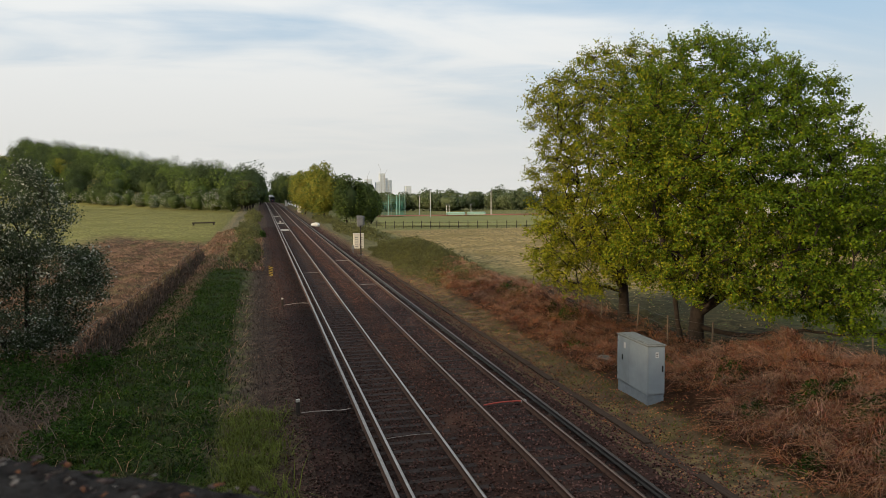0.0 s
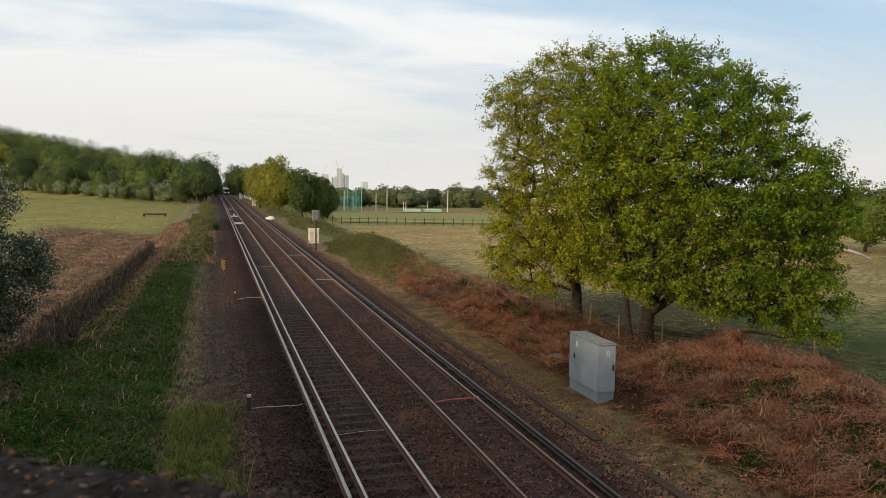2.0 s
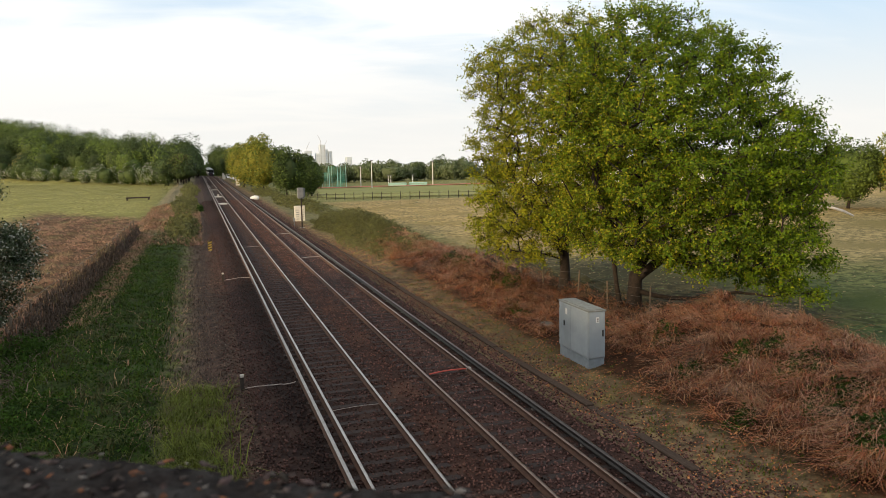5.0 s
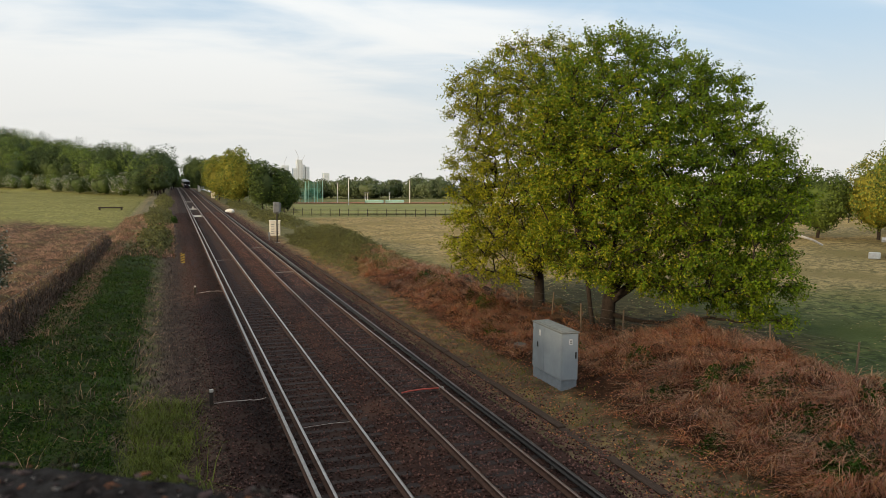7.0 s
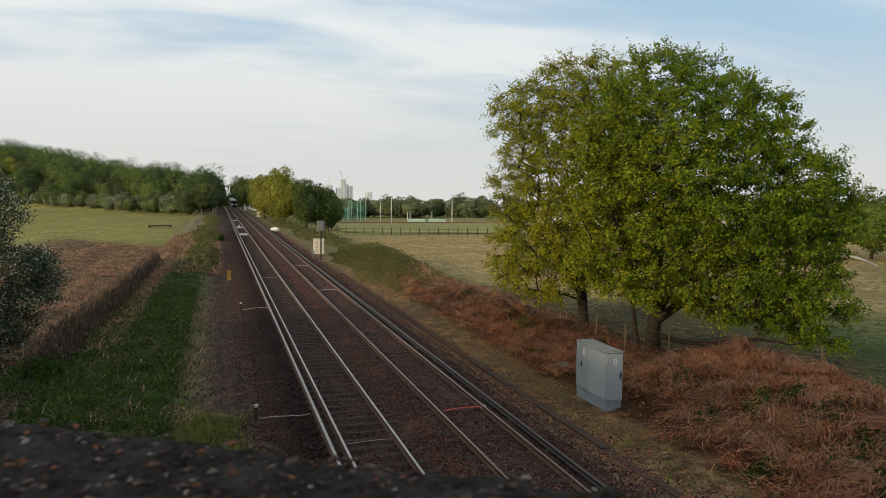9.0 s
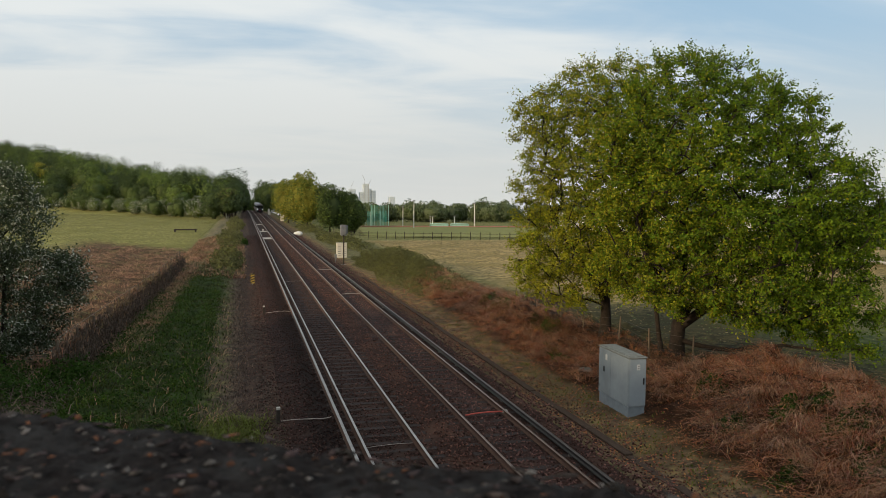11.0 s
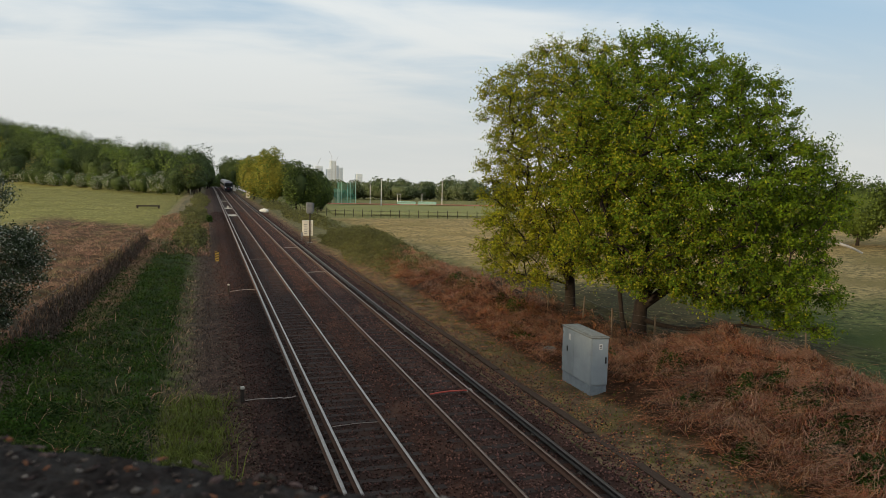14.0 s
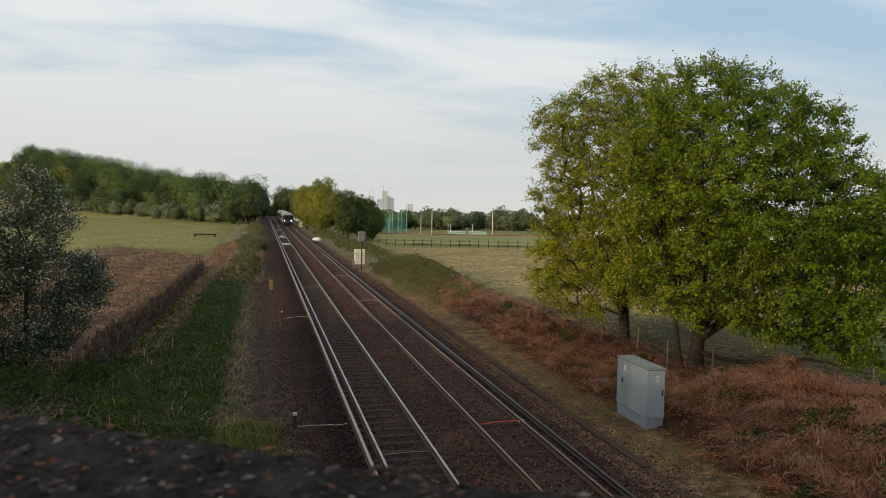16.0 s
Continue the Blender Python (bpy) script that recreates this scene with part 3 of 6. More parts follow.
def make_bridge():
    br = anchor("road_bridge", BRIDGE, "concrete road bridge over the railway", "bridge")
    us = np.concatenate([np.linspace(-7, -1.6, 40), np.arange(-1.6, 2.1, 0.0075)[1:], np.linspace(2.1, 9, 40)])
    vs = np.linspace(0.28, 0.75, 62)
    n_u, n_v = len(us), len(vs)
    U, V = np.meshgrid(us, vs)
    grit = rng.normal(0, 0.0016, U.shape)
    Z = PTOP + grit + 0.006 * wobble(U, V, 0.31, 1.0) + 0.004 * wobble(U, V, 0.09, 2.0) + 0.0028 * wobble(U, V, 0.041, 3.0) - 0.018 * smooth01(V, 0.71, 0.75) - 0.018 * smooth01(-V, -0.32, -0.28)
    i = (np.arange(n_v - 1)[:, None] * n_u + np.arange(n_u - 1)[None, :]).ravel()
    fast("coping_top", np.stack([U, V, Z], -1).reshape(-1, 3), np.stack([i, i + 1, i + n_u + 1, i + n_u], 1), MATRIX, br, True)
    part("coping", boxed(-7, 9, 0.285, 0.745, PTOP - 0.16, PTOP - 0.022), MATRIX, br)
    part("parapet_wall", boxed(-7, 9, 0.33, 0.70, 4.6, PTOP - 0.165), CONCRETE, br)
    part("deck", boxed(-9, 12, -8.5, 0.9, 4.45, 5.05), CONCRETE, br)
    part("road_surface", boxed(-9, 12, -7.6, 0.1, 5.06, 5.14), ROADM, br)
    part("far_parapet", boxed(-9, 12, -8.3, -7.9, 5.06, 6.5), CONCRETE, br)
    ico = bmesh.new()
    bmesh.ops.create_icosphere(ico, subdivisions=1, radius=1.0)
    bv = np.array([v.co[:] for v in ico.verts]); bf = np.array([[v.index for v in f.verts] for f in ico.faces])
    ico.free()
    for name, mat, n, lo, hi in (("aggregate", PEBBLE, 3600, 0.003, 0.010), ("pale_aggregate", PEBBLE_W, 760, 0.003, 0.0095), ("orange_aggregate", PEBBLE_O, 620, 0.003, 0.009)):
        u = rng.uniform(-1.2, 1.7, n)
        v = rng.uniform(0.30, 0.735, n)
        z = PTOP + 0.006 * wobble(u, v, 0.31, 1.0) + 0.004 * wobble(u, v, 0.09, 2.0)
        ax = unit(rng.normal(size=(n, 3)) * np.array([1, 1, 0.15]))
        bx = unit(np.cross(ax, np.array([0, 0, 1.0]) + rng.normal(0, 0.2, (n, 3))))
        cx = np.cross(ax, bx)
        s = rng.uniform(lo, hi, n)[:, None] * rng.uniform(0.6, 1.0, (n, 1))
        z = z + 0.0028 * wobble(u, v, 0.041, 3.0) + s[:, 0] * rng.uniform(-0.22, 0.05, n)
        B = np.stack([ax * s * rng.uniform(0.9, 1.9, (n, 1)), bx * s, cx * s * 0.24], 1)
        vv = np.stack([u, v, z], 1)[:, None, :] + np.einsum("kj,njd->nkd", bv * (1 + 0.28 * rng.normal(size=(len(bv), 1))), B)
        ff = (np.arange(n)[:, None, None] * len(bv) + bf[None]).reshape(-1, 3)
        tagged(fast(name, vv.reshape(-1, 3), ff, mat, br, True), kind="stuff")


make_bridge()


# ---- trees ----
def tubes(paths, n=6):
    """Tapered tubes round paths of (points, radii), as one mesh's verts and faces."""
    V, F, off = [], [], 0
    a = np.linspace(0, 2 * np.pi, n, endpoint=False)
    for pts, rad in paths:
        pts = np.asarray(pts, float)
        d = unit(np.gradient(pts, axis=0))
        ref = np.where(abs(d[:, 2:3]) > 0.9, np.array([[1.0, 0, 0]]), np.array([[0, 0, 1.0]]))
        u = unit(np.cross(d, ref))
        w = np.cross(d, u)
        ring = pts[:, None] + (u[:, None] * np.cos(a)[None, :, None] + w[:, None] * np.sin(a)[None, :, None]) * np.asarray(rad)[:, None, None]
        V.append(ring.reshape(-1, 3))
        k = len(pts)
        i = (np.arange(k - 1)[:, None] * n + np.arange(n)[None]).ravel()
        j = (np.arange(k - 1)[:, None] * n + (np.arange(n)[None] + 1) % n).ravel()
        F.append(np.stack([i, j, j + n, i + n], 1) + off)
        off += k * n
    return np.concatenate(V), np.concatenate(F)


def limb(p, q, r0, r1, sag=0.0, wig=0.25, k=9):
    p, q = np.array(p, float), np.array(q, float)
    t = np.linspace(0, 1, k)[:, None]
    pts = p + (q - p) * t
    L = np.linalg.norm(q - p)
    pts[:, 2] += sag * L * np.sin(np.pi * t[:, 0])
    off = np.cumsum(rng.normal(0, wig * L / k, (k, 3)), 0) * np.sin(np.pi * t) ** 0.5
    return pts + off * 0.5, np.linspace(r0, r1, k)


def oak(name, base, lobes, trunk_top, r0, limbs, n_leaf, mats, share, label, frame_right, leaf=0.072, extra=(), group="field oaks"):
    """lobes: (right, away, z, radius right/away, radius z); places beside the trunk, right and away as seen from the bridge."""
    R = np.array([frame_right[0], frame_right[1], 0.0])
    A = np.array([-frame_right[1], frame_right[0], 0.0])
    B = np.array([base[0], base[1], 0.0])

    def at(l):
        return B + R * l[0] + A * l[1] + np.array([0, 0, l[2]])
    t = anchor(name, pose(0, 0, 0), label, "tree", group)
    base_z = float(height(base[0], base[1]))
    paths = []
    b0 = B + np.array([0, 0, base_z - 0.15])
    tt = at(trunk_top)
    pts, rad = limb(b0, tt, r0, r0 * 0.55, 0, 0.12, 10)
    rad[0] *= 1.35; rad[1] *= 1.08
    paths.append((pts, rad))
    for e in extra:
        q, s = limb(at(e[0]) + np.array([0, 0, 0.0]), at(e[1]), e[2], e[2] * 0.45, 0, 0.12, 9)
        s[0] *= 1.35
        paths.append((q, s))
    main = list(paths)
    boughs, frames = [], list(main)
    order = sorted(lobes, key=lambda l: abs(l[0]) + abs(l[1]) + abs(l[2] - trunk_top[2]) * 0.7)
    for l in order:
        goal = at(l)
        best = None
        for src, srad in frames:
            k0 = 3 if len(src) == 10 or len(src) == 9 else 4
            dist = np.linalg.norm(src[k0:] - goal, axis=1) + np.maximum(src[k0:, 2] - goal[2], 0) * 0.8 + rng.uniform(0, 0.8)
            k = int(dist.argmin()) + k0
            if best is None or dist[k - k0] < best[0]:
                best = (dist[k - k0], src[k], srad[k])
        q, s = limb(best[1], goal, max(best[2] * 0.62, 0.03), 0.022, 0.08 if l[2] > 3 else 0.12, 0.4, 11)
        boughs.append((q, s)); frames.append((q, s))
        for _ in range(4):
            kk = rng.integers(5, 11)
            tip = goal + unit(rng.normal(size=3)) * np.array([l[3], l[3], l[4]]) * rng.uniform(0.6, 0.95)
            boughs.append(limb(q[kk], tip, max(s[kk] * 0.5, 0.016), 0.006, 0.05, 0.4, 7))
    for p, q in limbs:
        boughs.append(limb(at(p), at(q), 0.14, 0.03, -0.06, 0.3, 12))
    v, f = tubes(main, 10)
    tagged(fast("trunk", v, f, BARK, t, True), "furrowed dark grey-brown trunk")
    v, f = tubes(boughs, 6)
    fast("branchwork", v, f, BARK, t, True)
    # sprays of leaves on the shell of every lobe
    w = np.array([l[3] * l[3] * l[4] for l in lobes]) ** 0.72 + 0.35
    pick = rng.choice(len(lobes), size=n_leaf // 54, p=w / w.sum())
    L = np.array([at(l) for l in lobes]); S = np.array([[l[3], l[3], l[4]] for l in lobes])
    d = unit(rng.normal(size=(len(pick), 3)))
    rr = rng.uniform(0.45, 1.05, len(pick))[:, None] ** 0.5
    spray = L[pick] + d * S[pick] * rr
    c = np.repeat(spray, 54, 0)
    c = c + rng.normal(0, 1, c.shape) * np.array([0.23, 0.23, 0.13])
    aim = np.repeat(d, 54, 0) + np.array([0, 0, 0.6])
    # gaps between the clumps, and a clear underside round the trunk
    cell = np.floor(spray / 0.75)
    gap = np.modf(np.abs(np.sin(cell @ np.array([12.99, 78.23, 37.72])) * 4375.85))[0] < 0.15
    under = base_z + 3.0 - 0.55 * np.maximum(np.abs((c - B) @ R) - 0.7, 0)
    ok = c[:, 2] > 0.25
    if r0 > 0.2:
        ok &= (c[:, 2] > under) & ~np.repeat(gap, 54)
    c, aim = c[ok], aim[ok]
    v, f = leaves(c, leaf, aim)
    # the second leaf colour is chosen by share, from side and height
    r_of = ((c - B) @ R)
    yel = (rng.random(len(c)) < share(r_of, c[:, 2])).astype(int)
    fast("crown", v, f, mats, t, False, yel)
    return t


VR = (0.85, -0.527)


def grown_oak(base, stems, profile, spacing, per_clump, leaf, share, label, seed, open_side=None, low_limb=None, lean_away=0.0):
    """An oak grown from its stems: leaf clumps fill a crown whose profile gives (z, reach to one side, reach to the other), and each
    clump hangs on a bough that leaves the nearest older wood."""
    g = np.random.default_rng(seed)
    R, A, UP = np.array([VR[0], VR[1], 0.0]), np.array([-VR[1], VR[0], 0.0]), np.array([0, 0, 1.0])
    ground_z = float(height(*base))
    B = np.array([base[0], base[1], 0.0])
    prof = np.array(profile)
    t = anchor("oak_tree", pose(0, 0, 0), label, "tree", "field oaks")

    def world(p):
        p = np.atleast_2d(p)
        return B + p[:, :1] * R + p[:, 1:2] * A + p[:, 2:3] * UP
    # clumps: spaced places, thicker towards the outside of the crown
    cand = np.stack([g.uniform(prof[:, 1].min() - 0.3, prof[:, 2].max() + 0.3, 60000), g.uniform(-1, 1, 60000), g.uniform(prof[0, 0], prof[-1, 0], 60000)], 1)
    lo, hi = np.interp(cand[:, 2], prof[:, 0], prof[:, 1]), np.interp(cand[:, 2], prof[:, 0], prof[:, 2])
    mid, half = (lo + hi) / 2, np.maximum((hi - lo) / 2, 0.3)
    deep = np.minimum(half * 0.92, 5.6)
    cand[:, 1] *= deep
    bumpy = 0.13 * wobble(cand[:, 0], cand[:, 2], 3.4, seed) + 0.08 * wobble(cand[:, 1], cand[:, 2], 2.6, seed + 1)
    rho = np.sqrt(((cand[:, 0] - mid) / half) ** 2 + (cand[:, 1] / deep) ** 2) + bumpy
    keep = (rho < 0.95) & (g.random(len(cand)) < np.clip(rho * 1.5 - 0.35, 0.05, 1) + smooth01(cand[:, 2], prof[-1, 0] - 3.0, prof[-1, 0] - 1.0))
    if open_side is not None:
        keep &= g.random(len(cand)) > open_side(cand[:, 0], cand[:, 2])
    cand = cand[keep]
    clumps, cells = [], {}
    for c in cand:
        key = tuple((c // spacing).astype(int))
        near = [q for dx in (-1, 0, 1) for dy in (-1, 0, 1) for dz in (-1, 0, 1) for q in cells.get((key[0] + dx, key[1] + dy, key[2] + dz), ())]
        if all(((c - q) ** 2).sum() > spacing ** 2 for q in near):
            cells.setdefault(key, []).append(c)
            clumps.append(c)
    clumps = np.array(clumps)
    # wood: stems first, then a bough for each clump, from the inside outwards
    pos, parent, trunk_paths, bough_paths = [], [], [], []

    def lay(points, start):
        ids = []
        for p in points:
            pos.append(p); parent.append(start)
            start = len(pos) - 1
            ids.append(start)
        return ids
    for foot, top, from_stem in stems:
        k = 15
        u = np.linspace(0, 1, k)[:, None]
        p = np.array(foot) * (1 - u) + np.array(top) * u
        p = p + np.cumsum(g.normal(0, 0.07, (k, 3)), 0) * np.array([1, 1, 0.2]) * np.sin(np.pi * u * 0.5)
        trunk_paths.append(lay(p, -1 if from_stem is None else trunk_paths[from_stem[0]][from_stem[1]]))
    centre = np.array([0.0, 0.0, 3.0])
    for c in clumps[np.argsort(np.linalg.norm((clumps - centre) * np.array([1, 1, 0.8]), axis=1))]:
        P = np.array(pos)
        d = np.linalg.norm(P - c, axis=1) + 1.1 * np.maximum(P[:, 2] - c[2] + 0.25 * np.hypot(*(P[:, :2] - c[:2]).T), 0) + 3.0 * (P[:, 2] < 1.2) * (c[2] > 2.4)
        i = int(d.argmin())
        L = np.linalg.norm(P[i] - c)
        k = max(2, int(L / 0.4))
        u = np.linspace(0, 1, k + 1)[1:, None]
        p = P[i] * (1 - u) + c * u
        p[:, 2] += 0.10 * L * np.sin(np.pi * u[:, 0]) * (1 if c[2] > P[i][2] else -0.5)
        p[:-1] += np.cumsum(g.normal(0, 0.085, (k, 3)), 0)[:-1] * np.sin(np.pi * u[:-1])
        bough_paths.append([i] + lay(p, i))
    carried_load = np.zeros(len(pos))
    for path in bough_paths:
        carried_load[path[-1]] += 1
    for i in range(len(pos) - 1, -1, -1):
        if parent[i] >= 0:
            carried_load[parent[i]] += carried_load[i]
    rad = 0.0128 * np.maximum(carried_load, 0.6) ** 0.5
    W = world(np.array(pos))
    tp = []
    for ids in trunk_paths:
        r = np.maximum(rad[ids], 0.05)
        if parent[ids[0]] < 0:
            r = r * (1 + 0.55 * np.exp(-np.arange(len(r)) * 0.9))
        tp.append((W[ids], r))
    v, f = tubes(tp, 10)
    tagged(fast("trunk", v, f, BARK, t, True), "furrowed dark grey-brown trunk")
    bp = []
    for ids in bough_paths:
        r = rad[ids]
        r[0] = min(r[0], r[1] * 1.15)
        r[-1] = 0.008
        bp.append((W[ids], r))
    if low_limb:
        p, r = limb(*low_limb, 0.13, 0.03, -0.05, 0.35, 16)
        bp.append((world(p), r))
    # twigs of every clump carry the leaves
    n_t = 15
    C = np.repeat(clumps, n_t, 0)
    out = unit((C - np.array([1.2, 0, 6.0])) * np.array([1, 1, 0.8]))
    way = unit(g.normal(size=C.shape) * np.array([1, 1, 0.7]) + out * 0.55 + np.array([0, 0, 0.12]))
    reach = spacing * g.uniform(0.40, 1.05, (len(C), 1))
    E = C + way * reach
    ok = E[:, 2] > ground_z + 0.35
    C, E = C[ok], E[ok]
    cw, ew = world(C), world(E)
    tw = [((np.stack([a, (a + b) / 2 + np.array([0, 0, 0.04]), b])), (0.010, 0.007, 0.003)) for a, b in zip(cw, ew)]
    v, f = tubes(bp, 6)
    tagged(fast("branchwork", v, f, BARK, t, True), kind="stuff")
    v, f = tubes(tw, 3)
    tagged(fast("twig_growth", v, f, BARK, t), kind="stuff")
    m = max(1, int(per_clump / n_t))
    along = g.uniform(0.25, 1.12, (len(C) * m, 1)) ** 0.8
    p = np.repeat(cw, m, 0) * (1 - along) + np.repeat(ew, m, 0) * along + g.normal(0, 1, (len(C) * m, 3)) * np.array([0.085, 0.085, 0.065])
    v, f = leaves(p, leaf, np.repeat(unit(ew - cw), m, 0) + np.array([0, 0, 0.75]), ratio=0.55)
    # yellow leaves increase to the left: the low sun's warmth painted into the crown
    r_of = (p - B) @ R
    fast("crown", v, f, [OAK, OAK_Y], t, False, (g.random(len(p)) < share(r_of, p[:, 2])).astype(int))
    return t


def make_oaks():
    grown_oak((18.4, 29.6), [((0.05, 0, -0.25), (0.4, 0.1, 7.6), None), ((-0.5, 0.2, -0.25), (-1.7, 0.5, 7.2), None), ((0.2, 0, 1.6), (3.3, -0.5, 6.2), (0, 3)), ((0.2, 0, 1.3), (4.0, 0.6, 4.6), (0, 3))],
              [(0.6, 6.0, 7.7), (1.5, 4.4, 7.9), (2.3, 0.2, 7.8), (2.9, -2.8, 7.7), (4.2, -3.3, 7.4), (5.6, -3.5, 7.5), (6.6, -3.6, 8.5), (7.3, -3.7, 7.6), (8.6, -3.7, 6.5), (10.0, -3.4, 5.8), (10.8, -3.0, 5.3), (11.7, -2.3, 3.4), (12.4, -1.5, 2.5), (12.9, -0.5, 1.8)],
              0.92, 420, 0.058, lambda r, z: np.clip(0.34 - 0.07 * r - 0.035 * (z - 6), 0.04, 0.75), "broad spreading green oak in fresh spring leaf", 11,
              lambda r, z: 0.5 * smooth01(z, 6.6, 4.4) * smooth01(r, 5.5, 3.5), ((0.15, -0.1, 0.75), (7.0, -0.5, 0.85)))
    grown_oak((18.15, 35.8), [((0, 0, -0.25), (0.3, 0, 7.4), None), ((0.0, 0, 1.4), (-2.2, -0.2, 5.6), (0, 3)), ((0, 0, 1.9), (1.8, -0.3, 5.8), (0, 4))],
              [(1.5, -3.4, -1.6), (2.4, -4.2, 1.9), (3.6, -5.1, 2.8), (5.0, -4.6, 3.0), (6.8, -4.4, 3.2), (8.3, -4.2, 3.2), (9.6, -4.5, 3.1), (10.8, -4.9, 3.0), (11.8, -4.3, 2.6), (12.7, -3.2, 2.2), (13.4, -1.7, 1.6)],
              0.93, 330, 0.058, lambda r, z: np.clip(0.74 - 0.06 * r - 0.015 * (z - 6), 0.2, 0.95), "smaller oak with thin yellow-green spring foliage", 12,
              lambda r, z: np.clip(0.35 * smooth01(-r, 1.2, 3.0) * smooth01(z, 8.2, 9.6) + 0.5 * smooth01(z, 6.2, 3.6), 0, 0.8))


make_oaks()


def bush_points(c, rx, ry, rz, n, clumps, inner=0.55, loose=0.15):
    """Leaf places on rounded clumps through a rough dome, and the way that each leaf faces."""
    d = unit(rng.normal(size=(clumps, 3)))
    d[:, 2] = np.where(d[:, 2] < 0, d[:, 2] * 0.8, d[:, 2])
    outer = 1.06 - 1.75 * loose
    cl = d * rng.uniform(min(inner, outer - 0.12), outer, clumps)[:, None]
    big = rng.uniform(0.75, 1.35, clumps)[:, None] * loose * 1.75
    k = rng.integers(0, clumps, n)
    q = unit(rng.normal(size=(n, 3)) + 0.6 * d[k] + np.array([0, 0, 0.3]))
    p = cl[k] + q * big[k] * rng.uniform(0.5, 1.08, n)[:, None] ** 0.5
    return np.array(c) + p * np.array([rx, ry, rz]), unit(0.75 * q + 0.45 * unit(p))


def inner_mass(c, rx, ry, rz, share=0.70):
    """The closed inside of a crown, lumpy, well below its leaves."""
    v = ICO * (1 + 0.16 * np.sin(ICO[:, [1, 2, 0]] * 5 + c[0]).sum(1, keepdims=True) / 1.7)
    return np.array(c) + v * share * np.array([rx, ry, rz])


def join_quads(lv, lf, cores):
    """Leaves and inner masses as one list of four-cornered faces."""
    V, F = [lv], [lf]
    off = len(lv)
    for c in cores:
        V.append(c); F.append(ICO_QUADS + off)
        off += len(c)
    return np.concatenate(V), np.concatenate(F)


def globe(nu, nv):
    """A round cage of four-cornered faces."""
    a, b = np.linspace(0, 2 * np.pi, nu, endpoint=False), np.linspace(0.12, np.pi - 0.12, nv)
    v = np.stack([np.outer(np.sin(b), np.cos(a)), np.outer(np.sin(b), np.sin(a)), np.outer(np.cos(b), np.ones(nu))], -1).reshape(-1, 3)
    i, j = np.meshgrid(np.arange(nv - 1), np.arange(nu), indexing="ij")
    return v, np.stack([i * nu + j, (i + 1) * nu + j, (i + 1) * nu + (j + 1) % nu, i * nu + (j + 1) % nu], -1).reshape(-1, 4)


ICO, ICO_QUADS = globe(10, 7)


def crown_tree(name, base, h, rx, rz, mats, n, leaf, label, category="tree", group="", trunk=0.18, low=0.0, split=0.5, bark=None, clumps=60):
    """A tree or bush as a thing: trunk with limbs, and a crown of separate leaves."""
    x, y = base
    z = float(height(x, y))
    t = anchor(name, pose(x, y, z), label, category, group)
    cz = h - rz
    paths = [limb((0, 0, -0.2), (rng.normal(0, 0.15) * rx * 0.3, 0, cz + rz * 0.3), trunk, trunk * 0.3, 0, 0.15, 9)]
    for _ in range(9):
        k = rng.integers(2, 8)
        e = unit(rng.normal(size=3) + np.array([0, 0, 0.3])) * np.array([rx, rx, rz]) * 0.8 + np.array([0, 0, cz])
        paths.append(limb(paths[0][0][k], e, paths[0][1][k] * 0.5, 0.02, 0.05, 0.3, 8))
    v, f = tubes(paths, 6)
    fast("trunk", v, f, bark or BARK, t, True)
    p, aim = bush_points((0, 0, cz), rx, rx, rz, n, clumps, 0.5, 0.17)
    keep = p[:, 2] > low
    p, aim = p[keep], aim[keep]
    v, f = leaves(p, leaf, aim + np.array([0, 0, 0.2]), loose=0.42)
    core = inner_mass((0, 0, cz), rx, rx, rz, 0.62)
    v, f = join_quads(v, f, [np.maximum(core, np.array([-99, -99, 0.15]))])
    fast("crown", v, f, mats, t, False, np.concatenate([(rng.random(len(p)) < split).astype(int), np.zeros(len(ICO_QUADS), int)]))
    return t


def make_near_hawthorn():
    lobes = [(0, 0, 5.0, 1.5, 1.2), (1.0, 0, 3.6, 1.6, 1.2), (-1.0, 0.3, 4.2, 1.8, 1.3), (0.7, 0, 7.0, 0.7, 0.6), (1.9, -0.3, 2.7, 1.1, 0.8), (-1.8, 0, 2.5, 1.6, 1.1), (0.2, -0.6, 1.6, 1.5, 0.9), (2.3, 0, 4.2, 0.7, 0.5),
             (1.1, 0, 5.9, 0.9, 0.7), (-2.4, 0, 5.2, 1.4, 1.1), (-3.6, 0, 3.4, 1.5, 1.2), (1.5, -0.4, 1.5, 0.9, 0.6), (-0.6, 0, 6.3, 1.0, 0.7), (-3.2, 0, 1.6, 1.5, 0.9), (2.6, -0.2, 3.4, 0.6, 0.4), (0.3, 0.4, 7.7, 0.4, 0.4), (0.9, -0.5, 0.9, 1.0, 0.5), (-0.7, -0.6, 0.9, 1.1, 0.5)]
    oak("hawthorn_tree", (-9.3, 33.4), lobes, (0.2, 0, 3.4), 0.13, [((0, 0, 0.6), (-2.2, 0, 1.8))], 70000, [HAW, BLOSSOM], lambda r, z: np.full(len(r), 0.17), "dark hawthorn tree dotted with white blossom", (0.966, 0.259), 0.05,
        [((-0.5, 0.1, 0.0), (-1.4, 0.2, 3.2), 0.09)], "hawthorns")
    oak("hawthorn_tree", (-14.0, 34.0), lobes, (0.2, 0, 3.4), 0.13, [], 18000, [HAW, BLOSSOM], lambda r, z: np.full(len(r), 0.17), "dark hawthorn tree dotted with white blossom", (0.966, 0.259), 0.055,
        [((-0.5, 0.1, 0.0), (-1.4, 0.2, 3.2), 0.09)], "hawthorns")


make_near_hawthorn()


